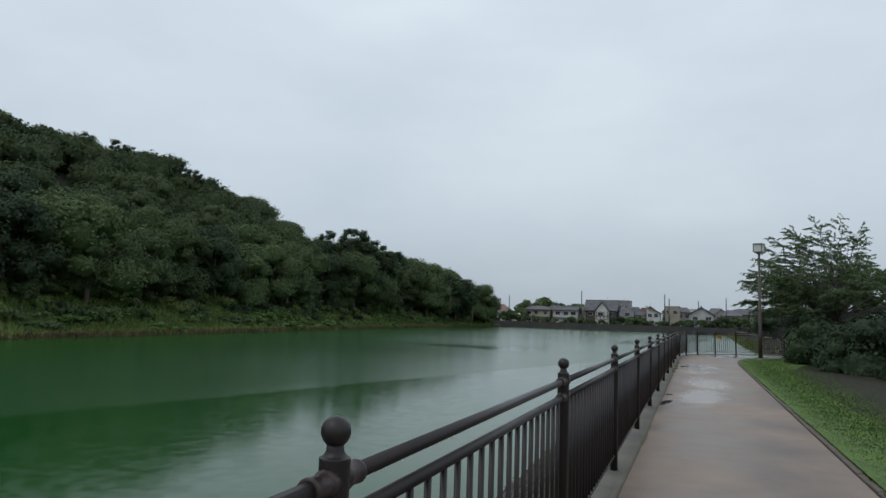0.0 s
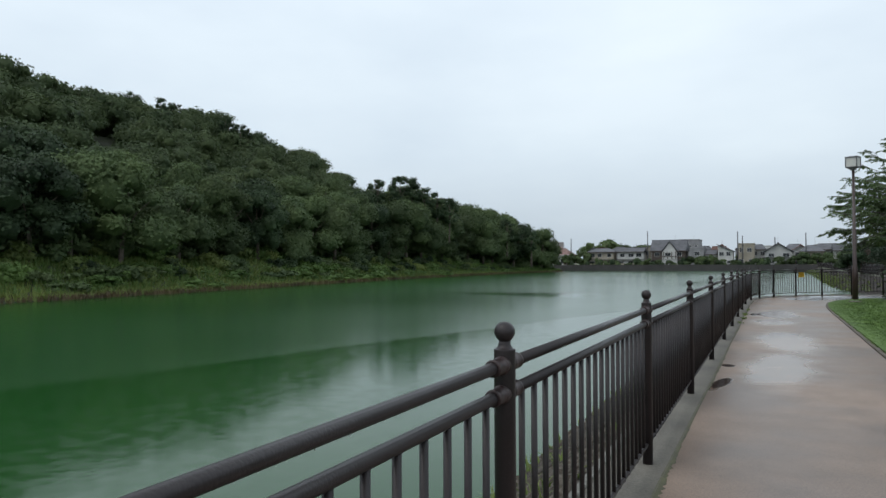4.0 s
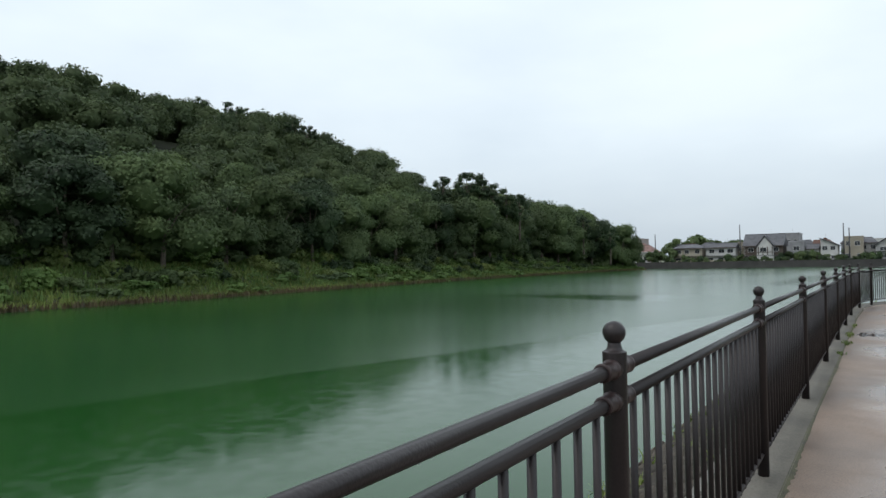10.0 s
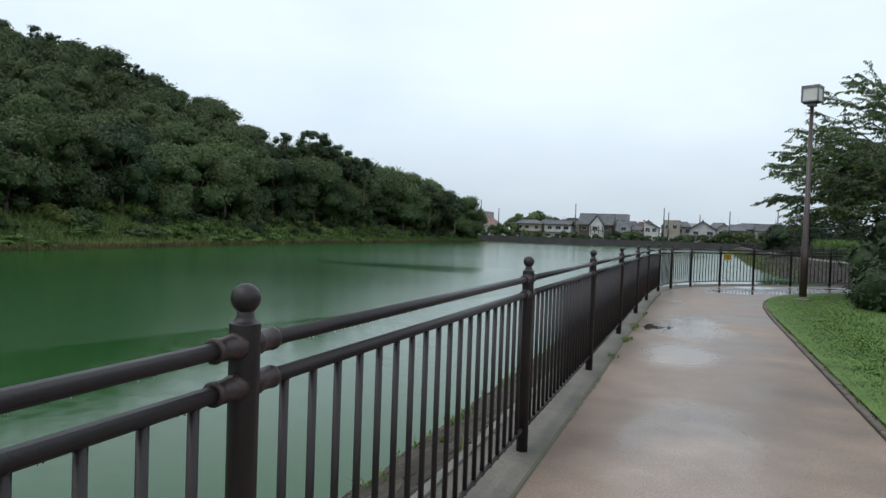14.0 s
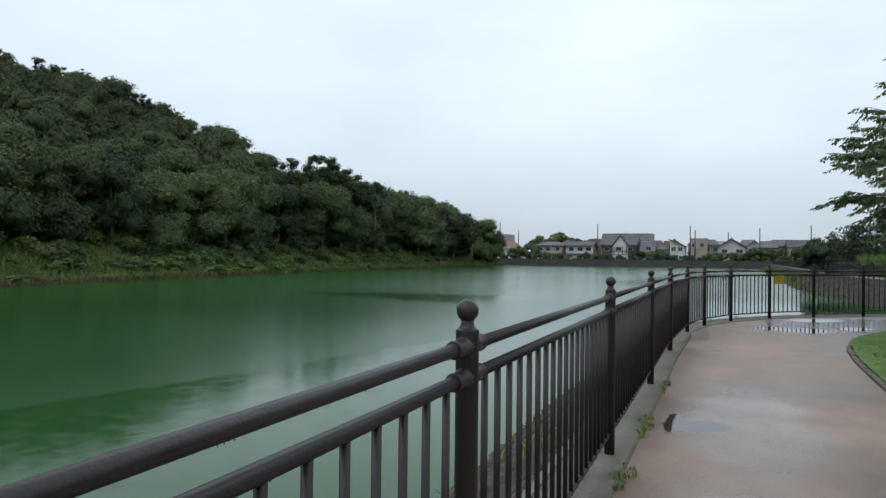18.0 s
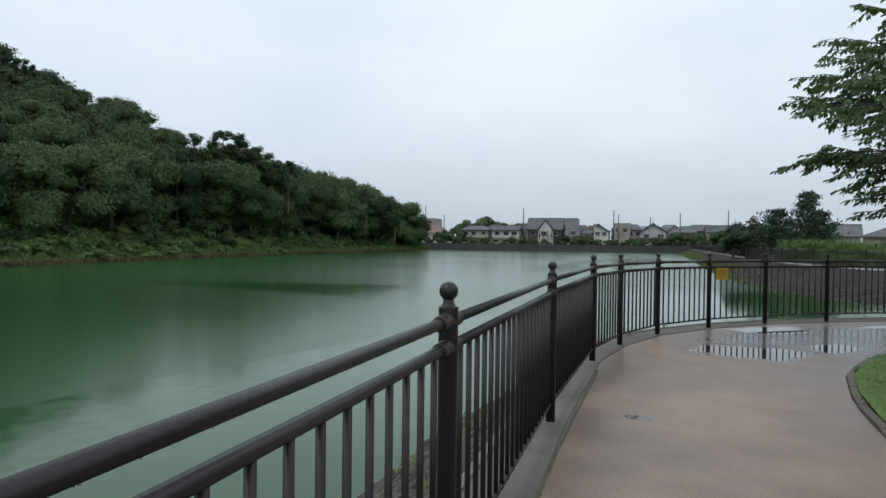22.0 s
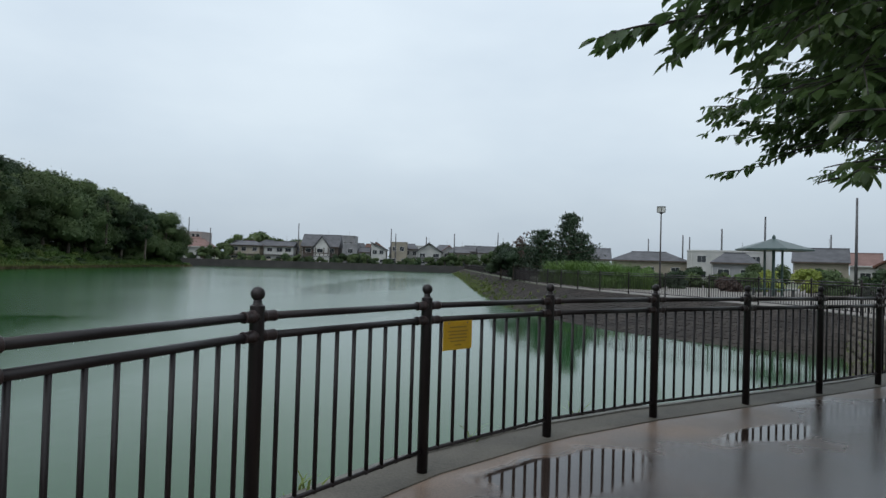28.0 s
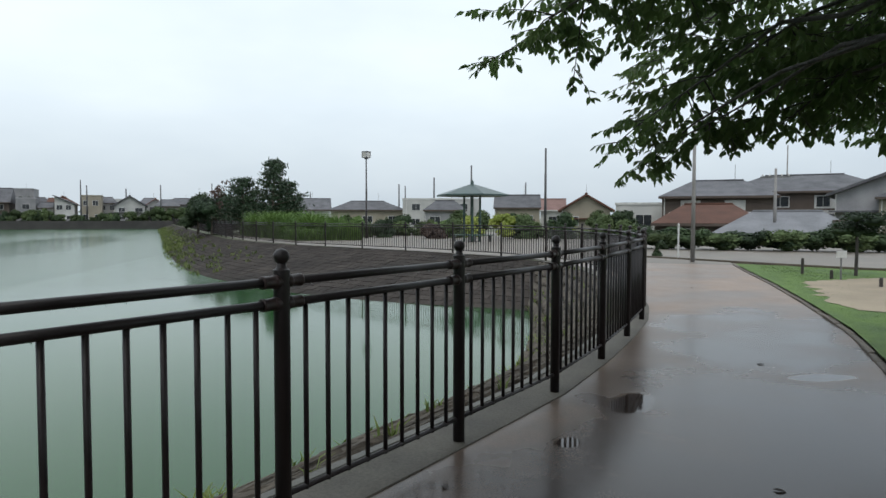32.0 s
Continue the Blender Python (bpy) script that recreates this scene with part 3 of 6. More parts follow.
# concrete footing strip under the fence, path and kerb
fl = resample(FENCE_LINE, 300)
FOOT = np.interp(fl[:, 1], [28, 33.6], [0.145, 0.092])[:, None]
fl_n = offset_line(fl, 1.0) - fl
fl_l, fl_r = offset_line(fl, -0.33), fl + fl_n * FOOT
footing = put("footing", ribbon("footing", fl_l, fl_r, -0.002, -0.011, M_CONC))
tagged(footing, "damp grey concrete footing strip under the fence", "footing", kind="structure")
footing_face = put("footing_face", ribbon("footing_face", fl_r, fl + fl_n * (FOOT + 0.008), -0.011, -0.05, M_CONC))
footing_face.parent = footing
lake_face = put("footing_face", ribbon("footing_face", offset_line(fl, -0.34), fl_l, -0.25, 0.0, M_CONC))
lake_face.parent = footing

# added thin pale strip, stands in for the lit lake-side edge
lit_edge = put("footing_lip", ribbon("footing_lip", offset_line(fl, -0.345), offset_line(fl, -0.285), 0.012, 0.012, M_LIT_EDGE))
lit_edge.parent = footing
lit_edge_face = put("footing_lip", ribbon("footing_lip", offset_line(fl, -0.285), offset_line(fl, -0.28), 0.012, 0.0, M_LIT_EDGE))
lit_edge_face.parent = footing

KERB = [(2.45, -60), (2.45, 10), (2.45, 28.0), (2.50, 30.0), (2.62, 31.6), (2.95, 33.2), (3.6, 34.6), (4.6, 35.8), (6.3, 37.1), (8.6, 38.6), (11.0, 40.35), (13.0, 42.1), (15.2, 44.4), (17.5, 46.9), (20.2, 50.0), (22.0, 52.0)]
path_left = resample([(0.125, -60), (0.125, 30.0), *[tuple(p) for p in offset_line(CURVE, 0.075)[1:]]], 200)
path_right = resample(KERB, 200)
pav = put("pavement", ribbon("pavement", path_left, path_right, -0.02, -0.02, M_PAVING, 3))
tagged(pav, "wet tan exposed-aggregate lakeside path with puddles", "path", kind="structure")
apron = put("pavement", mesh_of("pavement", [(17.9, 56, -0.025), (22.0, 52.0, -0.025), (24.5, 54.5, -0.025), (23.5, 58, -0.025), (21.6, 64, -0.025), (17.6, 78, -0.025), (14, 95, -0.025), (10.9, 95, -0.025), (11.3, 82, -0.025), (13.0, 73, -0.025), (16.2, 64.6, -0.025), (17.8, 59, -0.025)], [tuple(range(12))], [M_ROAD]))
tagged(apron, "pale wet paved lakeside promenade behind the embankment fence", "path", kind="structure")
lawn_l = offset_line(resample(KERB, 120), 0.075)
# dark sheet that paints the shaded ground right of the lawn
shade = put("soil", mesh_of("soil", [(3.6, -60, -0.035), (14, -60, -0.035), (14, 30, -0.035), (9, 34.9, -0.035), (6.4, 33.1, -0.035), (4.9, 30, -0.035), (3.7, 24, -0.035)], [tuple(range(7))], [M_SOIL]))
tagged(shade, "bare soil under the shrubs, tree shade held in its dark colour", "soil", kind="structure")
lawn_r = resample([(3.7, -60), (3.7, 24), (5.0, 30), (6.5, 33.2), (9, 35), (13, 37), (18, 40), (22, 44), (23.2, 50.8)], 120)
lawn = put("lawn", ribbon("lawn", lawn_l, lawn_r, 0.03, -0.01, M_LAWN, 4))
tagged(lawn, "short bright green lawn strip beside the path", "lawn", kind="structure")
lawn_far = put("lawn", mesh_of("lawn", [(13, 37, -0.03), (18, 40, -0.03), (22, 44, -0.03), (23.2, 50.8, -0.03), (30, 46, -0.03), (40, 30, -0.03), (25, 22, -0.03), (9, 30, -0.03), (9, 35, -0.03)], [tuple(range(9))], [M_LAWN]))
tagged(lawn_far, "short green lawn of a small park", "lawn", kind="structure")

# hillside rising from the far bank
HX = resample(HILL_SHORE[:-1], 90)


def ridge(y):
    return float(np.interp(y, [-60, 30, 70, 107, 140, 165, 185, 200], [18, 19.5, 23, 24, 21.5, 13.5, 5, 1]))


def hill_z(y, d):
    s = min(1.0, max(0.0, (d - 6) / 55))
    b = min(1.0, d / 9)
    return -1.0 + 3.0 * b * b * (3 - 2 * b) * min(1, max(0.25, (195 - y) / 60)) + ridge(y) * s * s * (3 - 2 * s) * (1 - 0.25 * max(0, (d - 60) / 60))


HILL_N = offset_line(HX, -1.0) - HX
hv, hf = [], []
HD = [-1.2, 0, 0.8, 2, 3.5, 6, 10, 15, 20, 26, 32, 38, 45, 52, 60, 75, 95, 120]
for d in HD:
    for p, nrm in zip(HX, HILL_N):
        q = p + nrm * d
        hv.append((q[0], q[1], hill_z(p[1], max(d, 0)) - (0.8 if d < 0 else 0) - 0.25 * (d == 0)))
nx = len(HX)
for j in range(len(HD) - 1):
    for i in range(nx - 1):
        a = j * nx + i
        hf.append((a, a + 1, a + nx + 1, a + nx))
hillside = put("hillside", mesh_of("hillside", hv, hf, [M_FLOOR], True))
tagged(hillside, "wooded hillside rising from the far bank", "hill", kind="structure")

# ---- lakeside fence ----
post_me = bm_mesh("post", lathe([(0.0385, -0.02), (0.0385, 1.2), (0.0388, 1.209), (0.0386, 1.2118), (0.0376, 1.2126), (0.0365, 1.2124), (0.0300, 1.2165), (0.0245, 1.2225), (0.0220, 1.230), (0.0212, 1.245)], 18), M_FENCE, True)
ball_me = bm_mesh("ball_finial", lathe([(0.012, -0.0362), (0.021, -0.0315), (0.0315, -0.0195), (0.0365, -0.0065), (0.0372, 0.0015), (0.0361, 0.0105), (0.031, 0.0222), (0.021, 0.0318), (0.010, 0.0368), (0.0008, 0.038)], 18), M_FENCE, True)
sleeve_me = bm_mesh("sleeve", lathe([(0.0345, 0.0), (0.0345, 0.043), (0.0338, 0.047), (0.0308, 0.050), (0.0296, 0.054), (0.0292, 0.104), (0.0312, 0.107), (0.0314, 0.114), (0.0302, 0.118), (0.0225, 0.1175)], 14), M_SLEEVE, True)
baluster_me = bm_mesh("baluster", lathe([(0.0132, 0.0), (0.0132, 0.93)], 8), M_FENCE, True)
RAILS = {}


def rail_mesh(name, length, r):
    key = (name, round(length, 2))
    if key not in RAILS:
        RAILS[key] = bm_mesh(name, lathe([(r, 0), (r, round(length, 2))], 12), M_FENCE, True)
    return RAILS[key]


def along(p, q, z):
    """Pose at p, its z axis along the way to q."""
    d = Vector((q[0] - p[0], q[1] - p[1], 0))
    return Matrix.Translation((p[0], p[1], z)) @ d.to_track_quat("Z", "Y").to_matrix().to_4x4(), d.length


def build_fence(points, pitch, label, first=True, last=True):
    fence = tagged(empty("fence", points[0][0], points[0][1]), label, "fence", "lakeside railings")
    base = fence.matrix_basis.inverted()
    for k, p in enumerate(points):
        if (k == 0 and not first) or (k == len(points) - 1 and not last):
            continue
        post = put("post", post_me, fence, base @ Matrix.Translation((p[0], p[1], 0)))
        put("ball_finial", ball_me, post, pose(0, 0, 1.273), "round ball finial")
    for p, q in zip(points, points[1:]):
        for z, r, nm in ((1.157, 0.0214, "top_rail"), (1.055, 0.0214, "mid_rail"), (0.14, 0.014, "bottom_rail")):
            m, length = along(p, q, z)
            rail = put(nm, rail_mesh(nm, length, r), fence, base @ m)
            if z > 1:
                put("sleeve", sleeve_me, rail)
                put("sleeve", sleeve_me, rail, Matrix.Translation((0, 0, length)) @ pose(0, 0, 0, 180, 0, 0))
        n = max(2, round(length / pitch))
        for k in range(1, n):
            f = 0.5 + (k - n / 2) * (pitch - (0.003 if length > 2 else 0.0)) / length
            put("baluster", baluster_me, fence, base @ Matrix.Translation((p[0] * (1 - f) + q[0] * f, p[1] * (1 - f) + q[1] * f, 0.125)))
    return fence


build_fence(POSTS, 0.15, "dark brown tubular steel fence with ball-topped posts beside the lake", last=False)
build_fence(CURVE, 0.15, "dark brown tubular steel fence curving round the inlet")

# the fence on the embankment, its thin balusters in one mesh
far_fence = tagged(empty("fence", *BANK[1]), "dark railing fence along the top of the embankment", "fence", "lakeside railings")
ff = far_fence.matrix_basis.inverted()
thin_post = bm_mesh("post", lathe([(0.04, 0), (0.04, 1.25), (0.02, 1.3)], 8), M_FENCE)
bars = bmesh.new()
for p, q in zip(BANK, BANK[1:]):
    n_long = max(1, round(math.dist(p, q) / 3.0))
    for a in range(n_long):
        u, v = [[p[i] + (q[i] - p[i]) * f for i in (0, 1)] for f in (a / n_long, (a + 1) / n_long)]
        put("post", thin_post, far_fence, ff @ Matrix.Translation((*u, 0)))
        for z, r, nm in ((1.17, 0.022, "top_rail"), (1.06, 0.022, "mid_rail"), (0.13, 0.018, "bottom_rail")):
            m, length = along(u, v, z)
            put(nm, rail_mesh(nm, length, r), far_fence, ff @ m)
        for k in range(1, 20):
            x, y = u[0] + (v[0] - u[0]) * k / 20, u[1] + (v[1] - u[1]) * k / 20
            add_box(bars, x - 0.011, y - 0.011, 0.12, x + 0.011, y + 0.011, 1.06)
tagged(part("railing_infill", bars, M_FENCE, far_fence, m=ff), kind="stuff")

# ---- woods ----
def fast_mesh(name, verts, quads, mat):
    me = bpy.data.meshes.new(name)
    me.vertices.add(len(verts))
    me.vertices.foreach_set("co", np.ascontiguousarray(verts, np.float32).ravel())
    nq = len(quads)
    me.loops.add(nq * 4)
    me.loops.foreach_set("vertex_index", np.ascontiguousarray(quads, np.int32).ravel())
    me.polygons.add(nq)
    me.polygons.foreach_set("loop_start", np.arange(0, nq * 4, 4, dtype=np.int32))
    me.materials.append(mat)
    me.polygons.foreach_set("use_smooth", np.ones(nq, bool))
    me.update(calc_edges=True)
    return me


def unit(a):
    return a / np.maximum(np.linalg.norm(a, axis=-1, keepdims=True), 1e-9)


def ball_quads(rows=7, cols=11):
    v = [(math.sin(math.pi * (r + 0.5) / rows) * math.cos(2 * math.pi * c / cols), math.sin(math.pi * (r + 0.5) / rows) * math.sin(2 * math.pi * c / cols), math.cos(math.pi * (r + 0.5) / rows)) for r in range(rows) for c in range(cols)]
    q = [(r * cols + c, (r + 1) * cols + c, (r + 1) * cols + (c + 1) % cols, r * cols + (c + 1) % cols) for r in range(rows - 1) for c in range(cols)]
    return np.array(v), np.array(q)


BALL_V, BALL_Q = ball_quads()


def crown(rng, radius, height, lumps, leaves, size, low=-0.35, foot=0.25, core=0.74, fine=1.0):
    """Leaf clumps over a cluster of uneven boughs, with a knobbly leafy inside; the foot of the crown is at z = 0."""
    a = rng.uniform(0, 2 * math.pi, lumps)
    f = np.sqrt(rng.uniform(0.05, 1, lumps))
    zc = rng.uniform(foot, 0.85, lumps)
    spread = np.sin(np.clip(0.12 + 0.88 * zc, 0, 1) * math.pi) ** 0.6
    c = np.stack([np.cos(a) * f * radius * 0.74 * spread, np.sin(a) * f * radius * 0.74 * spread, zc * height], 1)
    r = rng.uniform(0.24, 0.52, lumps) * radius * fine
    flat = rng.uniform(0.72, 1.05, (lumps, 1))
    pick = rng.choice(lumps, int(leaves * 1.9), p=r**2 / (r**2).sum())
    d = unit(rng.normal(size=(len(pick), 3)))
    d[:, 2] = np.where(d[:, 2] < low, -d[:, 2], d[:, 2])
    push = rng.uniform(0.76, 1.06, len(pick)) + 0.14 * np.abs(rng.normal(size=len(pick))) * (rng.uniform(size=len(pick)) < 0.3)
    tall = np.concatenate([np.ones((lumps, 2)), flat], 1)
    p = c[pick] + d * (r[pick] * push)[:, None] * tall[pick]
    gap = np.linalg.norm((p[:, None] - c[None]) / tall[None], axis=2) / r[None]
    keep_leaf = (gap > 0.72).all(1)
    p, d = p[keep_leaf][:leaves], d[keep_leaf][:leaves]
    n = unit(1.0 * d + 0.5 * rng.normal(size=d.shape) + (0, 0, 0.3))
    t = unit(np.cross(n, rng.normal(size=n.shape)))
    b = np.cross(n, t)
    s = size * rng.uniform(0.5, 1.4, (len(p), 1))
    quad = np.stack([p + t * s, p + b * s * 0.62 - n * s * 0.15, p - t * s * 0.9, p - b * s * 0.62 - n * s * 0.15], 1).reshape(-1, 3)
    qf = np.arange(len(quad)).reshape(-1, 4)
    vs, fs, base = [quad], [qf], len(quad)
    for ck, rk, tk in zip(c, r, tall):
        wob = 1 + 0.13 * rng.normal(size=len(BALL_V))
        for octave in (3.0, 6.5):
            wob += 0.11 * np.sin(BALL_V @ rng.normal(size=3) * octave + rng.uniform(0, 6))
        vs.append(ck + BALL_V * wob[:, None] * rk * core * tk)
        fs.append(BALL_Q + base)
        base += len(BALL_V)
    return np.concatenate(vs), np.concatenate(fs)


rng = np.random.default_rng(7)
TREES = []
for k in range(6):
    R, H = (4.1, 8.3) if k < 3 else (3.4, 9.2)
    v, q = crown(rng, R, H, 19 + 2 * (k % 3), 7400, 0.15, core=0.66, foot=(0.04, 0.13, 0.22)[k % 3])
    leaf = (M_LEAF, M_LEAF_OLIVE, M_LEAF, M_LEAF_OLIVE, M_LEAF, M_LEAF_DARK)[k]
    tree = tagged(empty("tree", 0, 0, -50), "broad dark green broadleaf tree at the foot of the wooded hill", "tree", "shore trees")
    tb = bmesh.new()
    lean = rng.uniform(-0.5, 0.5, 2)
    tube(tb, [(0, 0, -0.6), (lean[0] * 0.3, lean[1] * 0.3, 1.6), (lean[0], lean[1], 3.6), (lean[0] * 1.2, lean[1] * 1.4, 6.5)], [0.24, 0.19, 0.15, 0.06], 8)
    for j in range(4):
        aa = j * 1.7 + k
        tube(tb, [(lean[0] * 0.8, lean[1] * 0.8, 2.6 + 0.5 * j), (math.cos(aa) * 1.2, math.sin(aa) * 1.2, 4.2 + 0.5 * j), (math.cos(aa) * 2.2, math.sin(aa) * 2.2, 5.2 + 0.6 * j)], [0.09, 0.06, 0.03], 6)
    part("trunk", tb, M_BARK, tree)
    put("crown", fast_mesh("crown", v, q, leaf), tree, pose(0, 0, 0.25))
    TREES.append(tree)

FAR_CROWNS = [crown(rng, 3.9 + 0.4 * (k % 3), 6.0 + 0.7 * (k % 4), 13, 1300, 0.225, foot=0.3, core=0.62) for k in range(6)]


def shore_frame(f):
    """Point and inland normal at fraction f of the hill shore line."""
    i = f * (len(HX) - 1)
    k = min(int(i), len(HX) - 2)
    return HX[k] + (HX[k + 1] - HX[k]) * (i - k), HILL_N[k]


count = 0
for row, (d, step) in enumerate(((7.8, 5.4), (13.0, 5.6))):
    length = 262.0
    n = int(length / step)
    for i in range(n):
        f = (i + 0.5 + rng.uniform(-0.3, 0.3)) / n
        p, nr = shore_frame(f)
        if p[1] < 6 or f > 0.985:
            continue
        dd = (d + rng.uniform(-1.6, 1.6)) * (0.55 + 0.45 * min(1, max(0, (190 - p[1]) / 40)))
        q = p + nr * dd
        s = rng.uniform(0.82, 1.12) * (0.95 if row == 0 else 1.05) * float(np.interp(p[1], [0, 60, 90, 115, 132, 150, 165, 178, 190], [1.08, 1.08, 1.24, 1.48, 1.62, 1.66, 1.52, 1.32, 1.0]))
        m = Matrix.LocRotScale((q[0], q[1], hill_z(p[1], dd) - 0.1), Euler((0, 0, rng.uniform(0, 6.28))), (s, s, s * rng.uniform(0.92, 1.1)))
        src = TREES[count % 6]
        if count < 6:
            src.matrix_basis = m
        else:
            t_new = copy_thing(src, m)
            t_new.matrix_basis = m
        count += 1

vs, fs, base = [], [], 0
for d in np.arange(18.5, 76, 5.2):
    n = int(262 / 5.8)
    for i in range(n):
        p, nr = shore_frame(min(0.999, max(0, (i + rng.uniform(0, 1)) / n)))
        dd = d + rng.uniform(-2, 2)
        q = p + nr * dd
        if p[1] < -5 or (p[1] > 176 and dd > 24):
            continue
        cv_, cf_ = FAR_CROWNS[rng.integers(6)]
        s, a = rng.uniform(0.88, 1.16), rng.uniform(0, 6.28)
        rot = np.array([[math.cos(a), -math.sin(a), 0], [math.sin(a), math.cos(a), 0], [0, 0, 1]])
        vs.append(cv_ @ rot.T * (s, s, s * rng.uniform(0.92, 1.1)) + (q[0], q[1], hill_z(p[1], dd) + 0.75 + rng.uniform(-0.9, 0.9)))
        fs.append(cf_ + base)
        base += len(cv_)
woods = put("hill_woods", fast_mesh("hill_woods", np.concatenate(vs), np.concatenate(fs), M_LEAF))
tagged(woods, "dense dark green woods covering the hill", "woods", kind="stuff")

# taller, thinner trees that stand out of the ridge
for x, y, h in ((-102.8, 108.9, 34.2), (-101.0, 111.5, 33.2), (-107.0, 89.4, 35.6), (-105.2, 95.3, 35.6), (-106.0, 99.0, 35.2), (-104.0, 102.0, 34.0), (-62.7, 113.5, 19.6), (-60.0, 118.5, 18.2), (-61.5, 116.0, 19.4), (-66.3, 111.3, 19.0), (-58.8, 121.5, 17.2), (-57.8, 125.0, 16.2), (-57.0, 155.7, 13.6), (-54.8, 167.5, 11.0)):
    v, q = crown(rng, 2.9, 5.6, 26, 1200, 0.15, foot=0.05, core=0.55, fine=0.62)
    tree = tagged(empty("tree", x, y, h - 9.0), "slender sparse tree standing out above the ridge", "tree", "ridge trees")
    tb = bmesh.new()
    tube(tb, [(0, 0, -1.5), (0.1, 0, 3), (0, 0.2, 6.5)], [0.2, 0.15, 0.05], 6)
    for j in range(4):
        tube(tb, [(0, 0, 3 + j * 0.5), (1.4 * math.cos(j * 1.6), 1.4 * math.sin(j * 1.6), 5.4 + j * 0.4)], [0.07, 0.03], 5)
    part("trunk", tb, M_BARK, tree)
    put("crown", fast_mesh("crown", v, q, M_LEAF_DARK), tree, pose(0, 0, 2.3))


# ---- grasses ----
def blades(rng, points, height, width, bend=0.35, each=5):
    """Bunches of bent blades on points (x, y, z)."""
    p = np.repeat(np.asarray(points, float), each, 0)
    p[:, :2] += rng.normal(size=(len(p), 2)) * width * 2.5
    a = rng.uniform(0, 2 * math.pi, len(p))
    h = height * rng.uniform(0.5, 1.25, len(p))
    side = np.stack([-np.sin(a), np.cos(a), 0 * a], 1) * (width * rng.uniform(0.6, 1.3, len(p)))[:, None]
    out = np.stack([np.cos(a), np.sin(a), 0 * a], 1)
    up = np.array([0, 0, 1.0])
    mid = p + up * (h * 0.55)[:, None] + out * (h * bend * 0.25)[:, None]
    tip = p + up * (h * (1 - bend * 0.3))[:, None] + out * (h * bend)[:, None]
    v = np.stack([p - side, p + side, mid + side * 0.8, mid - side * 0.8, tip + side * 0.12, tip - side * 0.12], 1).reshape(-1, 3)
    k = np.arange(len(p))[:, None] * 6
    q = np.concatenate([k + [0, 1, 2, 3], k + [3, 2, 4, 5]])
    return v, q


def bank_points(n, d0, d1, y0=5, y1=192):
    out = []
    while len(out) < n:
        p, nr = shore_frame(rng.uniform(0.2, 0.995))
        if not y0 < p[1] < y1:
            continue
        d = rng.uniform(d0, d1)
        q = p + nr * d
        out.append((q[0], q[1], max(hill_z(p[1], max(d, 0)), WATER_Z) - 0.12))
    return out


for nm, n, d0, d1, h, w, mt, lab in (
    ("bank_grass", 20000, 0.3, 8.5, 0.55, 0.035, M_GRASS, "thick green grass on the far bank"),
    ("bank_reeds", 3600, 1.4, 8.0, 0.8, 0.05, M_REED, "taller bright green weeds on the far bank"),
    ("dry_grass", 4200, -0.3, 1.3, 0.42, 0.04, M_DRYGRASS, "brownish dry grass along the waterline of the far bank")):
    v, q = blades(rng, bank_points(n, d0, d1), h, w)
    tagged(put(nm, fast_mesh(nm, v, q, mt)), lab, "grass", kind="stuff")
mounds = [crown(rng, 1.3, 1.0, 14, 420, 0.13, foot=0.05, core=0.5, fine=0.6) for _ in range(5)]
for nm, n, d0, d1, mt, lab in (("bank_weeds", 110, 1.2, 6.5, M_REED, "bright green creeping weeds in mounds on the far bank"), ("bank_scrub", 45, 2.5, 5.5, M_LEAF, "dark green low scrub near the waterline of the far bank")):
    vs, fs, base = [], [], 0
    for x, y, z in bank_points(n, d0, d1, y1=186):
        cv_, cf_ = mounds[rng.integers(5)]
        a, s = rng.uniform(0, 6.28), rng.uniform(0.6, 1.5)
        rot = np.array([[math.cos(a), -math.sin(a), 0], [math.sin(a), math.cos(a), 0], [0, 0, 1]])
        vs.append(cv_ @ rot.T * (s * 1.4, s * 1.4, s * rng.uniform(0.5, 1.0)) + (x, y, z - 0.2))
        fs.append(cf_ + base)
        base += len(cv_)
    tagged(put(nm, fast_mesh(nm, np.concatenate(vs), np.concatenate(fs), mt)), lab, "weeds", kind="stuff")
for k in range(300):
    p, nr = shore_frame(rng.uniform(0.25, 0.99))
    if p[1] < 5:
        continue
    dd = rng.uniform(3.4, 11.5)
    q = p + nr * dd
    if k < 5:
        v, f = crown(rng, 1.7, 1.8, 13, 620, 0.13, core=0.5, fine=0.85)
        me = fast_mesh("bush", v, f, (M_LEAF, M_LEAF_OLIVE, M_REED, M_LEAF_DARK, M_GRASS)[k])
        SHRUBS = [me] if k == 0 else SHRUBS + [me]
    ob = put("bush", SHRUBS[k % len(SHRUBS)], None, Matrix.LocRotScale((q[0], q[1], hill_z(p[1], dd) - 0.35), Euler((0, 0, k)), Vector((1, 1, 0.9)) * rng.uniform(0.7, 1.0) * (1 + 0.1 * max(0, dd - 5))))
    tagged(ob, "low leafy green bush at the edge of the woods", "bush", "bank bushes")

# ---- cherry tree leaning over the path ----
def edge_x(y):
    """How far west the crown reaches at y."""
    return float(np.interp(y, [30, 37.2, 39.5, 42.5, 44.5], [2.62, 2.62, 4.5, 7.8, 9.6]))


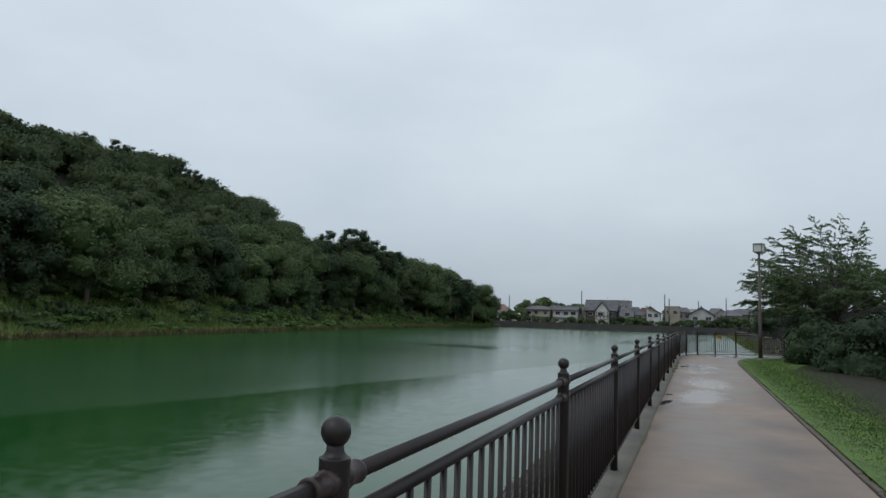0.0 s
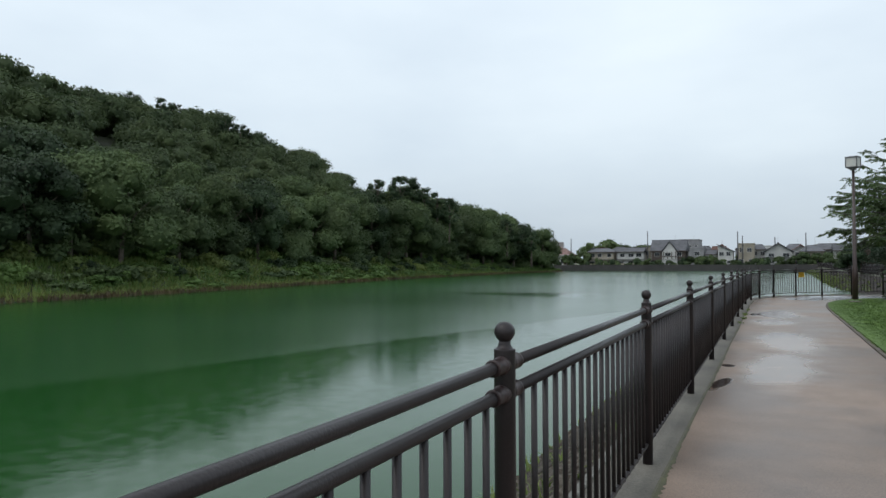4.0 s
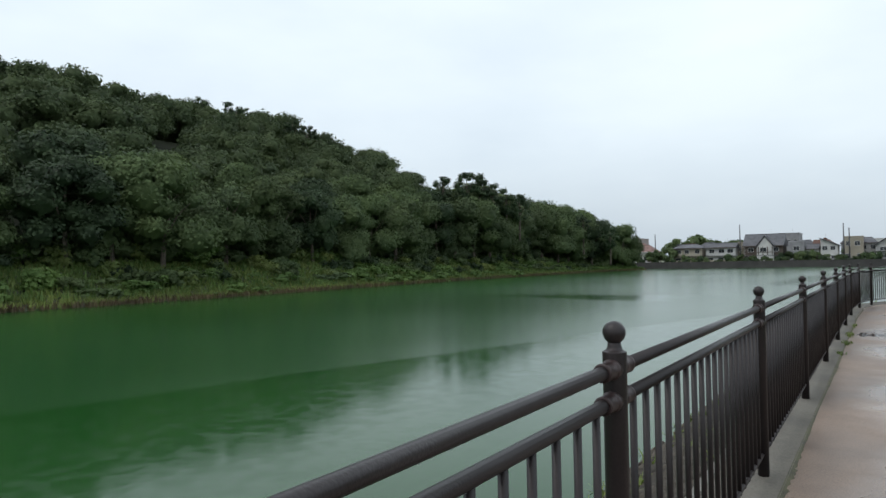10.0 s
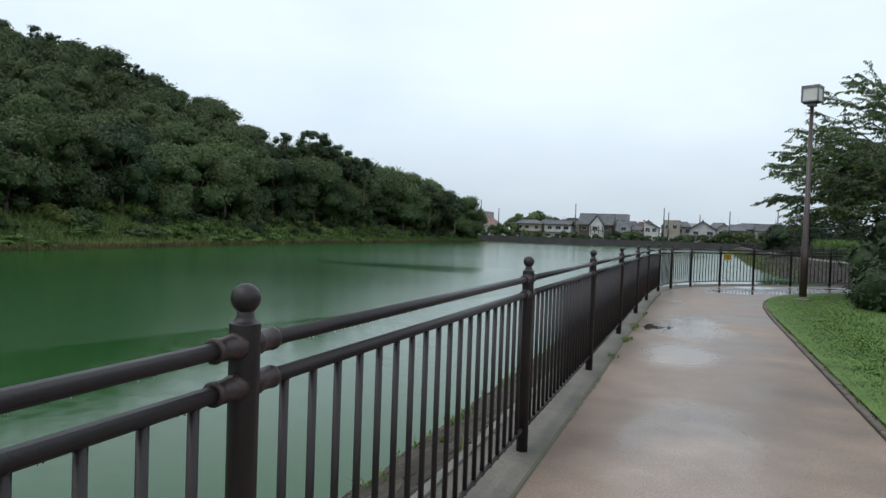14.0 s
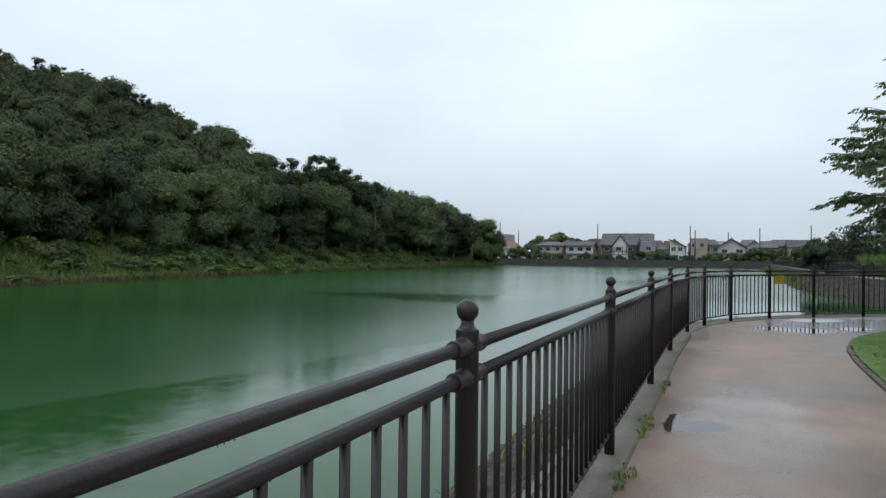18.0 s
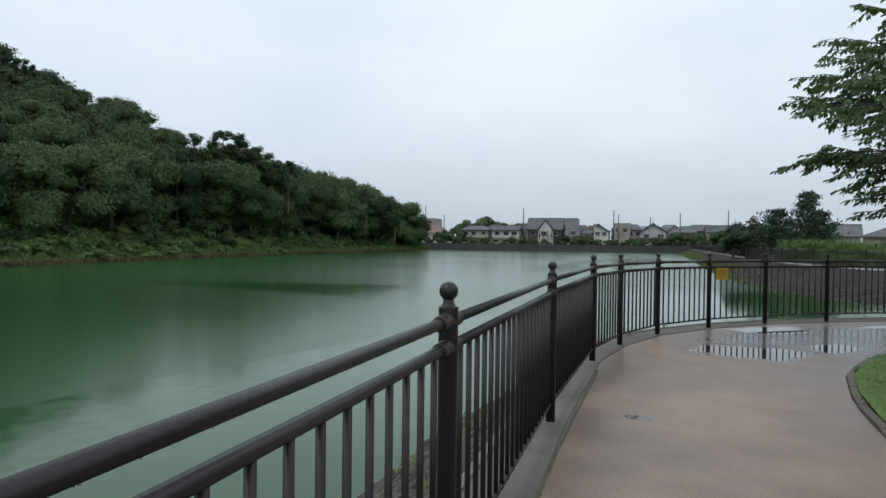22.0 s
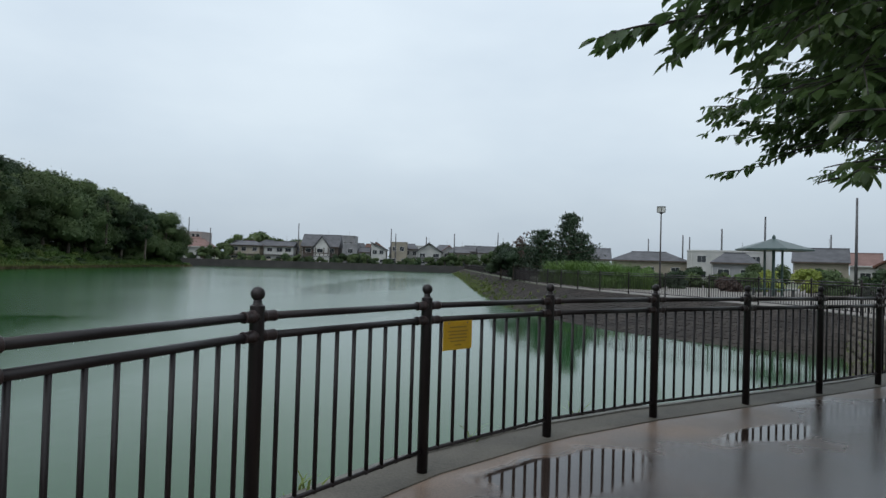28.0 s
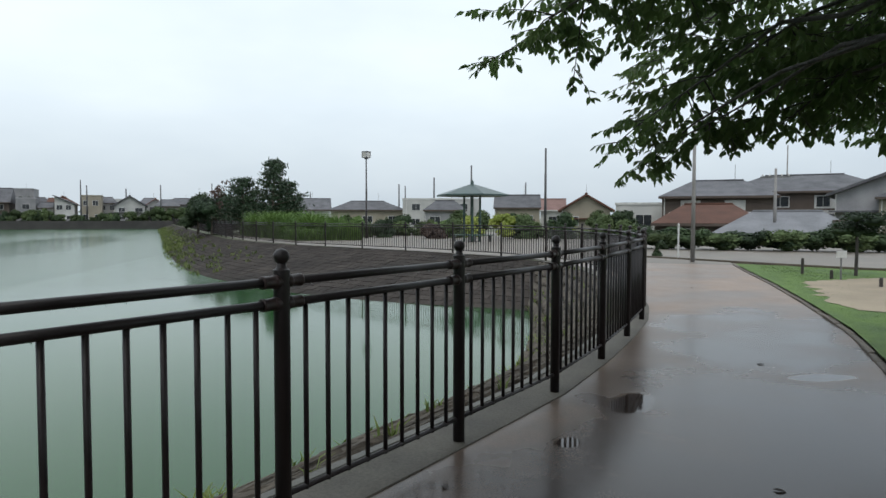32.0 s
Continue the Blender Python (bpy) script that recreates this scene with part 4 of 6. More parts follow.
SPRAY_FEET = np.array([(2.7, 35.6, 2.63), (3.15, 35.6, 2.6), (3.47, 35.0, 1.78), (3.03, 37.2, 3.9), (4.94, 39.29, 2.45), (4.91, 39.84, 3.2), (5.6, 39.2, 2.75), (6.2, 39.5, 3.1), (6.2, 40.6, 3.6), (7.0, 40.9, 3.75), (6.6, 41.5, 3.8), (7.4, 41.8, 3.5), (8.04, 42.58, 2.85), (8.7, 42.2, 2.75), (9.25, 42.03, 1.75), (9.13, 41.34, 1.85), (5.5, 36.5, 2.9), (4.2, 37.0, 3.3), (10.5, 41.5, 2.0), (11.5, 41.0, 2.0), (12.5, 40.0, 2.05), (14.0, 40.0, 2.1), (9.5, 39.0, 2.5), (5.2, 33.4, 2.1), (4.4, 34.2, 2.2)])


def underside(p):
    """Height of the crown's lower face over points p."""
    d = np.linalg.norm(p[:, None, :2] - SPRAY_FEET[None, :, :2], axis=2)
    w = 1 / (d + 0.15) ** 3
    return (w * SPRAY_FEET[None, :, 2]).sum(1) / w.sum(1)


def leaf_arrays(p, d, n, size):
    """Folded leaves: stem points p, directions d, face normals n."""
    t = unit(np.cross(n, d))
    n = np.cross(d, t)
    s = size[:, None]
    l1, l2 = 0.32 * s, 0.70 * s
    v = np.stack([p, p + d * l1 + t * s * 0.25 + n * s * 0.06, p + d * l2 + t * s * 0.19 + n * s * 0.03, p + d * s - n * s * 0.10,
                  p + d * l2 - t * s * 0.19 + n * s * 0.03, p + d * l1 - t * s * 0.25 + n * s * 0.06], 1).reshape(-1, 3)
    k = np.arange(len(p))[:, None] * 6
    return v, np.concatenate([k + [0, 1, 2, 3], k + [0, 3, 4, 5]])


def smooth_line(a, b, c, n=7):
    a, b, c = map(np.array, (a, b, c))
    f = np.linspace(0, 1, n)[:, None]
    return a * (1 - f) ** 2 + 2 * b * f * (1 - f) + c * f**2


def crown_clear(p):
    """Whether a twig may end at p."""
    return p[2] > 1.7 and p[0] > edge_x(p[1]) - 0.1 and p[2] > underside(p[None])[0] - 0.1


def leafy_shoot(r, bm, inv, start, way, length, droop, radius, P, D, bare=0.12):
    """A bent shoot with two rows of hanging leaves; returns its points."""
    flat = unit(way * (1, 1, 0.0) + (1e-6, 0, 0))
    side = np.array([-flat[1], flat[0], 0.0])
    end = start + way * length - (0, 0, droop * length)
    line = smooth_line(start, start + way * length * 0.55, end, 6)
    if not crown_clear(end):
        return line
    tube(bm, line + inv, list(np.linspace(radius, radius * 0.35, 6)), 4)
    count = max(2, int(length / 0.04))
    for q in range(count):
        f = bare + (1 - bare) * (q + r.uniform(0.1, 0.9)) / count
        i = min(4, int(f * 5))
        P.append(line[i] + (line[i + 1] - line[i]) * (f * 5 - i))
        hand = 1 if q % 2 else -1
        D.append(unit(flat * r.uniform(0.35, 0.8) + side * hand * r.uniform(0.25, 0.75) + (0, 0, -r.uniform(0.3, 1.15)) + r.normal(size=3) * 0.14))
    for _ in range(2):
        P.append(end)
        D.append(unit(flat * 0.9 + side * r.uniform(-0.4, 0.4) + (0, 0, -r.uniform(0.1, 0.7))))
    return line


def cherry_tree(name, foot, tips, label, low=1.66):
    r = np.random.default_rng(23)
    tree = tagged(empty(name, *foot), label, "tree", "path trees")
    inv = -np.array([*foot, 0.0])
    fx, fy = foot
    tb = bmesh.new()
    tube(tb, [(0, 0, -0.15), (0.03, 0.02, 0.15), (0.06, 0.05, 1.0), (0.02, 0.12, 1.75)], [0.26, 0.2, 0.17, 0.19], 12)
    part("trunk", tb, M_BARK_DARK, tree, smooth=True)
    for tip in tips:
        tip = np.array(tip)
        start = np.array([fx + r.uniform(-0.08, 0.08), fy + 0.1 + r.uniform(-0.08, 0.08), 1.6 + r.uniform(0, 0.35) + 0.25 * max(0, tip[2] - 3)])
        mid = start + (tip - start) * 0.5 + (0, 0, 0.45 + 0.10 * np.linalg.norm(tip[:2] - start[:2]))
        line = smooth_line(start, mid, tip, 12)
        line[1:-1] += r.normal(size=(10, 3)) * (0.05, 0.05, 0.03)
        lb = bmesh.new()
        tube(lb, line + inv, list(0.036 * np.linspace(1, 0.13, 12) ** 1.2), 7)
        P, D = [], []
        length = np.linalg.norm(tip - start)
        step, at, hand = 0.15, 0.0, 1
        while at < min(0.7 * length, 2.9):
            f = 1 - at / length
            i = min(10, int(f * 11))
            o = line[i] + (line[i + 1] - line[i]) * (f * 11 - i)
            ax = unit((line[i + 1] - line[i]) * (1, 1, 0.6))
            side = unit(np.cross(ax, (0, 0, 1))) * hand
            hang = -r.uniform(0.4, 1.1) if r.uniform() < 0.16 else r.uniform(-0.25, 0.3)
            way = unit(ax * r.uniform(0.5, 1.0) + side * r.uniform(0.3, 0.95) + (0, 0, hang))
            sl = min(0.22 + 0.36 * at, 0.85) * r.uniform(0.55, 1.3)
            end = o + way * sl
            at, hand = at + step * r.uniform(0.7, 1.3), -hand
            if not crown_clear(end):
                continue
            shoot = leafy_shoot(r, lb, inv, o, way, sl, 0.10 + 0.10 * sl, 0.008, P, D, 0.25 if sl > 0.4 else 0.1)
            if sl > 0.45:
                for g in (1, 2, 3):
                    turn = unit(way + unit(np.cross(way, (0, 0, 1))) * r.choice([-1, 1]) * r.uniform(0.5, 1.1) + (0, 0, r.uniform(-0.4, 0.25)))
                    leafy_shoot(r, lb, inv, shoot[g + 1], turn, sl * r.uniform(0.3, 0.55), 0.2, 0.005, P, D)
        leafy_shoot(r, lb, inv, line[9], unit(tip - line[9]), np.linalg.norm(tip - line[9]), 0.02, 0.006, P, D, 0.0)
        limb = part("limb", lb, M_BARK_DARK, tree, smooth=True)
        P, D = np.array(P).reshape(-1, 3), np.array(D).reshape(-1, 3)
        over_path = (np.abs(P[:, 0] - np.interp(P[:, 1], [32.4, 33.6, 34.8, 35.8, 36.6], [1.8, 2.31, 3.0, 3.81, 4.8])) < 0.27) & (P[:, 2] < 1.95) & (P[:, 1] < 37)
        ok = (P[:, 2] > low) & (P[:, 0] > np.interp(P[:, 1], [30, 37.2, 39.5, 42.5, 44.5], [2.5, 2.5, 4.35, 7.65, 9.45])) & (P[:, 2] > underside(P) - 0.14) & ~over_path
        P, D = P[ok], D[ok]
        if len(P):
            nrm = unit(np.cross(D, np.cross((0, 0, 1.0), D)) + r.normal(size=D.shape) * 0.4)
            v, q = leaf_arrays(P + inv, D, nrm, 0.108 * r.uniform(0.6, 1.15, len(P)))
            tagged(put("foliage", fast_mesh("foliage", v, q, M_CHERRY), limb), kind="stuff")
    return tree


# low and outer branch ends over the path, then the ones over the lake side, the road side and the top
tips = [(2.75, 35.7, 2.66), (3.1, 35.4, 2.7), (3.5, 35.05, 1.86), (3.6, 34.9, 2.1), (3.85, 34.9, 1.9), (3.45, 35.3, 2.3), (3.7, 35.5, 2.4), (3.05, 37.3, 3.95), (3.25, 37.55, 3.95), (3.3, 37.5, 4.4), (3.8, 38.5, 5.3), (4.4, 38.4, 5.9), (4.3, 36.4, 5.0), (3.2, 34.2, 3.6), (3.0, 35.0, 3.4), (4.95, 39.35, 2.5), (5.45, 39.6, 2.62), (5.05, 39.95, 3.32), (5.3, 39.3, 4.2),  (3.0, 35.7, 2.75), (5.2, 39.5, 2.9), (6.2, 39.9, 3.0), (5.7, 40.3, 3.5),
        (8.15, 42.7, 3.05), (9.2, 42.0, 1.85), (9.1, 41.3, 1.95), (8.6, 42.3, 3.8), (6.9, 41.0, 3.6), (9.9, 42.2, 2.6), (10.5, 41.5, 2.7), (7.6, 41.3, 4.6), (10.4, 39.8, 3.4), (11.3, 40.6, 2.4), (10.2, 43.0, 3.2), (11.0, 42.6, 3.9), (9.6, 43.2, 4.2), (11.8, 41.8, 3.2), (9.0, 41.8, 3.3), (8.3, 40.6, 3.4), (12.2, 41.0, 2.3), (7.4, 39.6, 4.0), (6.0, 39.4, 3.8), (9.6, 40.6, 4.6), (11.0, 40.6, 4.6), (12.0, 39.2, 3.0), (10.8, 40.9, 2.3), (11.6, 41.6, 2.6), (10.2, 40.4, 2.7), (12.8, 40.2, 2.3), (9.8, 40.8, 2.2), (11.0, 41.8, 2.9), (13.2, 41.8, 2.4)]
tips += [(4.0, 33.6, 2.4), (4.4, 34.0, 3.3), (4.9, 33.2, 2.3), (3.6, 34.4, 3.0), (4.2, 35.0, 4.2), (5.0, 34.0, 4.0), (13.0, 41.2, 2.7), (13.6, 40.0, 3.2), (12.4, 42.2, 3.5), (14.0, 39.0, 2.8), (13.0, 39.0, 4.2), (12.6, 40.6, 4.8), (13.8, 41.6, 3.9), (5.6, 39.6, 3.1), (3.2, 36.9, 3.7), (3.6, 37.8, 4.3), (8.3, 42.3, 3.2), (9.3, 42.2, 2.2), (7.2, 40.2, 3.6), (4.1, 37.6, 4.9), (3.5, 36.6, 4.5), (4.6, 37.8, 6.4), (5.4, 38.2, 6.9)]
rt = np.random.default_rng(5)
for k in range(12):
    tips.append((rt.uniform(4.4, 6.2), rt.uniform(35.6, 39.0), rt.uniform(3.0, 5.6)))
for k in range(7):
    tips.append((rt.uniform(7.5, 11.0), rt.uniform(38.6, 41.4), rt.uniform(2.9, 4.8)))
for k in range(12):
    a = 2 * math.pi * k / 12 + 0.3
    tips.append((7.2 + 3.3 * math.cos(a), 36.3 + 3.7 * math.sin(a), 3.4 + 1.4 * rt.uniform() ** 0.7 + 0.5))
for k in range(9):
    a = 2 * math.pi * k / 9
    tips.append((7.0 + 1.7 * math.cos(a), 36.0 + 2.0 * math.sin(a), rt.uniform(5.9, 6.9)))
for k in range(8):
    tips.append((rt.uniform(5.2, 8.5), rt.uniform(31.2, 33.2), rt.uniform(2.2, 4.8)))
# extra boughs out of view, added to block skylight over the path
for k in range(12):
    tips.append((rt.uniform(6.8, 11.5), rt.uniform(36.8, 39.8), rt.uniform(3.9, 5.4)))
cherry_tree("cherry_tree", (7.2, 35.2), tips, "cherry tree with drooping leafy branches over the path")

# ---- dark undergrowth beside the lawn ----
ru = np.random.default_rng(11)
under = []
for k in range(4):
    v, f = crown(ru, 1.5, 1.9, 12, 2200, 0.075, low=-0.8, foot=0.12)
    under.append(fast_mesh("shrub", v, f, M_LEAF_DARK))
spots = [(5.9 + ru.uniform(-0.2, 0.5), y) for y in np.arange(27.2, 34, 2.1)] + [(7.9 + ru.uniform(-0.5, 0.6), y) for y in np.arange(24, 33, 2.6)] + [(10.4 + ru.uniform(-0.5, 0.6), y) for y in np.arange(14, 33, 3.0)]
for k, (x, y) in enumerate(spots):
    s = ru.uniform(0.75, 1.1) * (1.0 if x < 6 else 1.35)
    ob = put("shrub", under[k % 4], None, Matrix.LocRotScale((x, y, -0.3), Euler((0, 0, ru.uniform(0, 6.28))), Vector((0.8, 0.9, 0.85)) * s))
    tagged(ob, "dense dark green shrub beside the lawn", "shrub", "lawn-side shrubs")

# ---- path lamp ----
def square_lamp(x, y, z, height, rz, label, head=0.52, pole_r=0.075, pole_mat=M_LAMPPOLE):
    lamp = tagged(empty("street_lamp", x, y, z, rz), label, "street lamp", "lamps")
    part("pole", lathe([(pole_r * 1.25, 0), (pole_r * 1.2, 1.2), (pole_r * 0.95, 1.25), (pole_r * 0.6, height - head)], 14), pole_mat, lamp, smooth=True)
    part("footing", box(-0.17, -0.17, -0.16, 0.17, 0.17, -0.06, bevel=0.02), M_CONC, lamp, "square concrete footing")
    h0, h1, a = height - head + 0.06, height, head * 0.43
    fr = bmesh.new()
    e = 0.018
    for sx in (-1, 1):
        for sy in (-1, 1):
            add_box(fr, sx * a - e, sy * a - e, h0, sx * a + e, sy * a + e, h1)
    for zz in (h0, h1 - 0.02):
        for s in (-1, 1):
            add_box(fr, -a, s * a - e, zz, a, s * a + e, zz + 0.03)
            add_box(fr, s * a - e, -a, zz, s * a + e, a, zz + 0.03)
    add_box(fr, -a - 0.02, -a - 0.02, h1 + 0.012, a + 0.02, a + 0.02, h1 + 0.04)
    add_box(fr, -0.09, -0.09, h0 - 0.09, 0.09, 0.09, h0 + 0.01)
    add_box(fr, -a, -0.02, h0 - 0.03, a, 0.02, h0)
    part("lamp_frame", fr, M_STEEL, lamp, "grey metal lantern frame")
    for k in range(4):
        part("lamp_panel", box(-a + e, a - 0.012, h0 + 0.03, a - e, a - 0.004, h1 - 0.02), M_LAMPGLASS, lamp, "milky white lamp panel", pose(0, 0, 0, 0, 0, 90 * k))
    return lamp


square_lamp(3.62, 32.55, 0.12, 5.25, -25, "square lantern street lamp on a brown pole in the lawn", head=0.43)

# ---- yellow notice on the fence ----
ang = math.degrees(math.atan2(1.05, 1.07))
notice = tagged(empty("notice_plate", 1.81 + 0.30 * 0.714 + 0.016, 37.09 + 0.30 * 0.70 - 0.016, 0.935, ang), "small yellow notice plate tied to the fence bars", "sign")
part("plate", box(-0.155, -0.006, -0.105, 0.155, 0.0, 0.105, bevel=0.002), M_SIGN, notice)
for k, (w, zz, h) in enumerate(((0.18, 0.055, 0.010), (0.21, 0.026, 0.008), (0.19, 0.002, 0.008), (0.20, -0.022, 0.008), (0.16, -0.046, 0.008), (0.06, -0.074, 0.008))):
    part("text_bar", box(-w / 2, -0.0085, zz, w / 2, -0.0062, zz + h), M_INK, notice, "dark line of faded writing")
for s in (-1, 1):
    part("tie", box(s * 0.1 - 0.004, -0.009, 0.085, s * 0.1 + 0.004, 0.012, 0.095), M_STEEL, notice)

# ---- kerb stones along the lawn ----
kerb_me = bm_mesh("kerbstone", box(-0.04, 0.004, -0.1, 0.04, 0.598, 0.008, bevel=0.01), M_KERB)
kerb = tagged(empty("kerb", 2.5, 0), "low brown soil-stained kerb between path and lawn", "kerb", kind="structure")
kp = resample(KERB, 220)
seg = resample([tuple(p) for p in kp if p[1] > -3], int(88 / 0.6))
for p, q in zip(seg, seg[1:]):
    a = math.degrees(math.atan2(q[1] - p[1], q[0] - p[0])) - 90
    put("kerbstone", kerb_me, kerb, kerb.matrix_basis.inverted() @ Matrix.LocRotScale((p[0] + 0.05, p[1], rt.uniform(-0.008, 0.008)), Euler((0, 0, radians(a))), (1, math.dist(p, q) / 0.6, 1)))

# ---- stones of the near revetment ----
stone_mes = []
for k in range(5):
    sb = bmesh.new()
    add_box(sb, -0.155, -0.13, -0.08, 0.155, 0.13, 0.06, bevel=0.045)
    for v in sb.verts:
        v.co += Vector((rt.normal(), rt.normal(), rt.normal())) * 0.012
    stone_mes.append(bm_mesh("stone", sb, M_STONE))
made = 0
loose_v, loose_f, base = [], [], 0
edge, wat = resample(NEAR_EDGE, 900), resample(NEAR_WATER, 900)
near_span = [i for i in range(900) if -6 < edge[i][1]]
for c, i in enumerate(near_span[::2]):
    if i + 1 >= 900:
        continue
    for j in range(7):
        f = (j + 0.5 + 0.5 * (c % 2) * 0) / 7
        a, b = Vector((*edge[i], -0.05)), Vector((*wat[i], WATER_Z - 0.15))
        p = a.lerp(b, f)
        out = (b - a).normalized()
        run = Vector((*(edge[min(i + 2, 899)] - edge[i]), 0)).normalized()
        up = run.cross(out).normalized()
        if up.z < 0:
            up = -up
        m = Matrix((run, out, up)).transposed().to_4x4()
        m.translation = p + up * 0.015 + run * (0.08 if j % 2 else -0.08)
        wide = math.dist(edge[i], edge[min(i + 2, 899)])
        sc = Matrix.Diagonal((max(0.6, wide / 0.31) * rt.uniform(0.85, 0.97), (b - a).length / 7 / 0.27 * rt.uniform(0.85, 0.96), rt.uniform(0.7, 1.2), 1))
        me = stone_mes[(c * 3 + j) % 5]
        if 12 < edge[i][1] < 37 and made < 300 and j < 5:
            put("stone", me, slope_near, m @ sc)
            made += 1
        else:
            mm = np.array(m @ sc)
            vv = np.array([v.co for v in me.vertices]) @ mm[:3, :3].T + mm[:3, 3]
            loose_v.append(vv)
            loose_f += [tuple(x + base for x in pl.vertices) for pl in me.polygons]
            base += len(vv)
rest = put("stones", mesh_of("stones", np.concatenate(loose_v), loose_f, [M_STONE]), slope_near)
tagged(rest, kind="stuff")

# ---- weathered blocks of the embankment, in courses ----
be, bw = resample(BANK_EDGE, 480), resample(BANK_WATER, 480)
block_v, block_f = [], []
for i in range(280):
    for j in range(15):
        f0, f1 = (j + 0.04) / 15, (j + 0.96) / 15
        shift = 0.5 * (j % 2)
        g0, g1 = i + shift + 0.05, min(i + shift + 0.97, 478.9)
        rise = rt.uniform(0.012, 0.028)
        base = len(block_v)
        for f, g in ((f0, g0), (f1, g0), (f1, g1), (f0, g1)):
            k = int(g)
            a, b = be[k] + (be[k + 1] - be[k]) * (g - k), bw[k] + (bw[k + 1] - bw[k]) * (g - k)
            x, y = a * (1 - f) + b * f
            z = -0.02 * (1 - f) + (WATER_Z - 0.1) * f
            block_v += [(x, y, z - 0.03), (x, y, z + rise + rt.uniform(-0.004, 0.004))]
        q = [base + k for k in range(8)]
        block_f += [(q[1], q[3], q[5], q[7]), (q[0], q[2], q[3], q[1]), (q[2], q[4], q[5], q[3]), (q[4], q[6], q[7], q[5]), (q[6], q[0], q[1], q[7])]
blocks = put("blocks", mesh_of("blocks", block_v, block_f, [M_BLOCK]), slope_bank)
tagged(blocks, kind="stuff")

# ---- moss and dirt gathered along the joint of footing and path ----
ml = resample([(0.135, -12), (0.135, 29.0), (0.2, 32.4)], 900)
mr_ = offset_line(ml, 1.0) - ml
wide = 0.022 + 0.05 * np.convolve(rt.uniform(size=906), np.ones(7) / 7, "valid")[:900] * (0.55 + 0.45 * np.sin(np.arange(900) * 0.05)) * rt.uniform(0.2, 1.3, 900)
moss_v = [(*(ml[i]), -0.0085) for i in range(900)] + [(*(ml[i] + mr_[i] * 0.018), -0.016) for i in range(900)] + [(*(ml[i] + mr_[i] * wide[i]), -0.0185) for i in range(900)]
moss_f = [(r * 900 + i, r * 900 + i + 1, (r + 1) * 900 + i + 1, (r + 1) * 900 + i) for r in (0, 1) for i in range(899)]
moss = put("moss", mesh_of("moss", moss_v, moss_f, [M_MOSS], True))
tagged(moss, "dark green-brown moss and dirt along the footing joint", "moss", kind="stuff")

# ---- weeds along the footing and on the slope ----
weed_spots = [(0.155 + rt.normal() * 0.03, y, -0.02) for y in [*rt.normal(22.0, 0.07, 7), *rt.normal(23.6, 0.2, 20), *rt.normal(24.9, 0.25, 24), *rt.normal(26.8, 0.3, 12)]]
v, q = blades(rt, weed_spots, 0.055, 0.006, 0.8, 6)
tagged(put("weeds", fast_mesh("weeds", v, q, M_GRASS)), "small green weeds growing along the footing of the fence", "weeds", kind="stuff")
slope_spots = []
for i in range(900):
    if edge[i][1] > 2 and rt.uniform() < 0.8:
        f = rt.uniform(0.55, 1.0) if rt.uniform() < 0.75 else rt.uniform(0, 0.5)
        p = edge[i] * (1 - f) + wat[i] * f
        slope_spots.append((*p, -0.05 + (WATER_Z - 0.1) * f))
v, q = blades(rt, slope_spots, 0.22, 0.012, 0.6, 8)
tagged(put("weeds", fast_mesh("weeds", v, q, M_GRASS)), "grass tufts between the stones above the waterline", "weeds", kind="stuff")

# short grass blades of the lawn where the path passes
lawn_pts = []
while len(lawn_pts) < 30000:
    y = rt.uniform(3, 36)
    x0 = float(np.interp(y, [0, 28, 31.6, 33.2, 34.6, 35.8, 37.1], [2.515, 2.515, 2.70, 3.05, 3.70, 4.75, 6.45]))
    lawn_pts.append((x0 + abs(rt.normal()) * 0.9, y, 0.0))
while len(lawn_pts) < 42000:
    f = rt.uniform()
    k = lawn_l[70 + int(f * 49)]
    lawn_pts.append((k[0] + abs(rt.normal()) * 0.8, k[1] - abs(rt.normal()) * 0.8, 0.0))
v, q = blades(rt, lawn_pts, 0.045, 0.006, 0.8, 2)
tagged(put("lawn_grass", fast_mesh("lawn_grass", v, q, M_LAWN)), "fine blades of short green grass on the lawn", "grass", kind="stuff")


# ---- rain drops hanging under the rails ----
drop_v, drop_f = [], []
for p, q in list(zip(POSTS[4:], POSTS[5:])) + list(zip(CURVE, CURVE[1:14])):
    for z in (1.157 - 0.0225, 1.055 - 0.0225):
        for k in range(int(math.dist(p, q) * 14)):
            f, s = rt.uniform(0.05, 0.95), rt.uniform(0.0014, 0.0026)
            x, y, b = p[0] + (q[0] - p[0]) * f, p[1] + (q[1] - p[1]) * f, len(drop_v)
            drop_v += [(x + s, y, z - s), (x, y + s, z - s), (x - s, y, z - s), (x, y - s, z - s), (x, y, z + s), (x, y, z - 2.4 * s)]
            drop_f += [(b, b + 1, b + 4), (b + 1, b + 2, b + 4), (b + 2, b + 3, b + 4), (b + 3, b, b + 4), (b + 1, b, b + 5), (b + 2, b + 1, b + 5), (b + 3, b + 2, b + 5), (b, b + 3, b + 5)]
tagged(put("rain_drops", mesh_of("rain_drops", drop_v, drop_f, [M_DROP], True)), "small rain drops hanging under the fence rails", "water drops", kind="stuff")

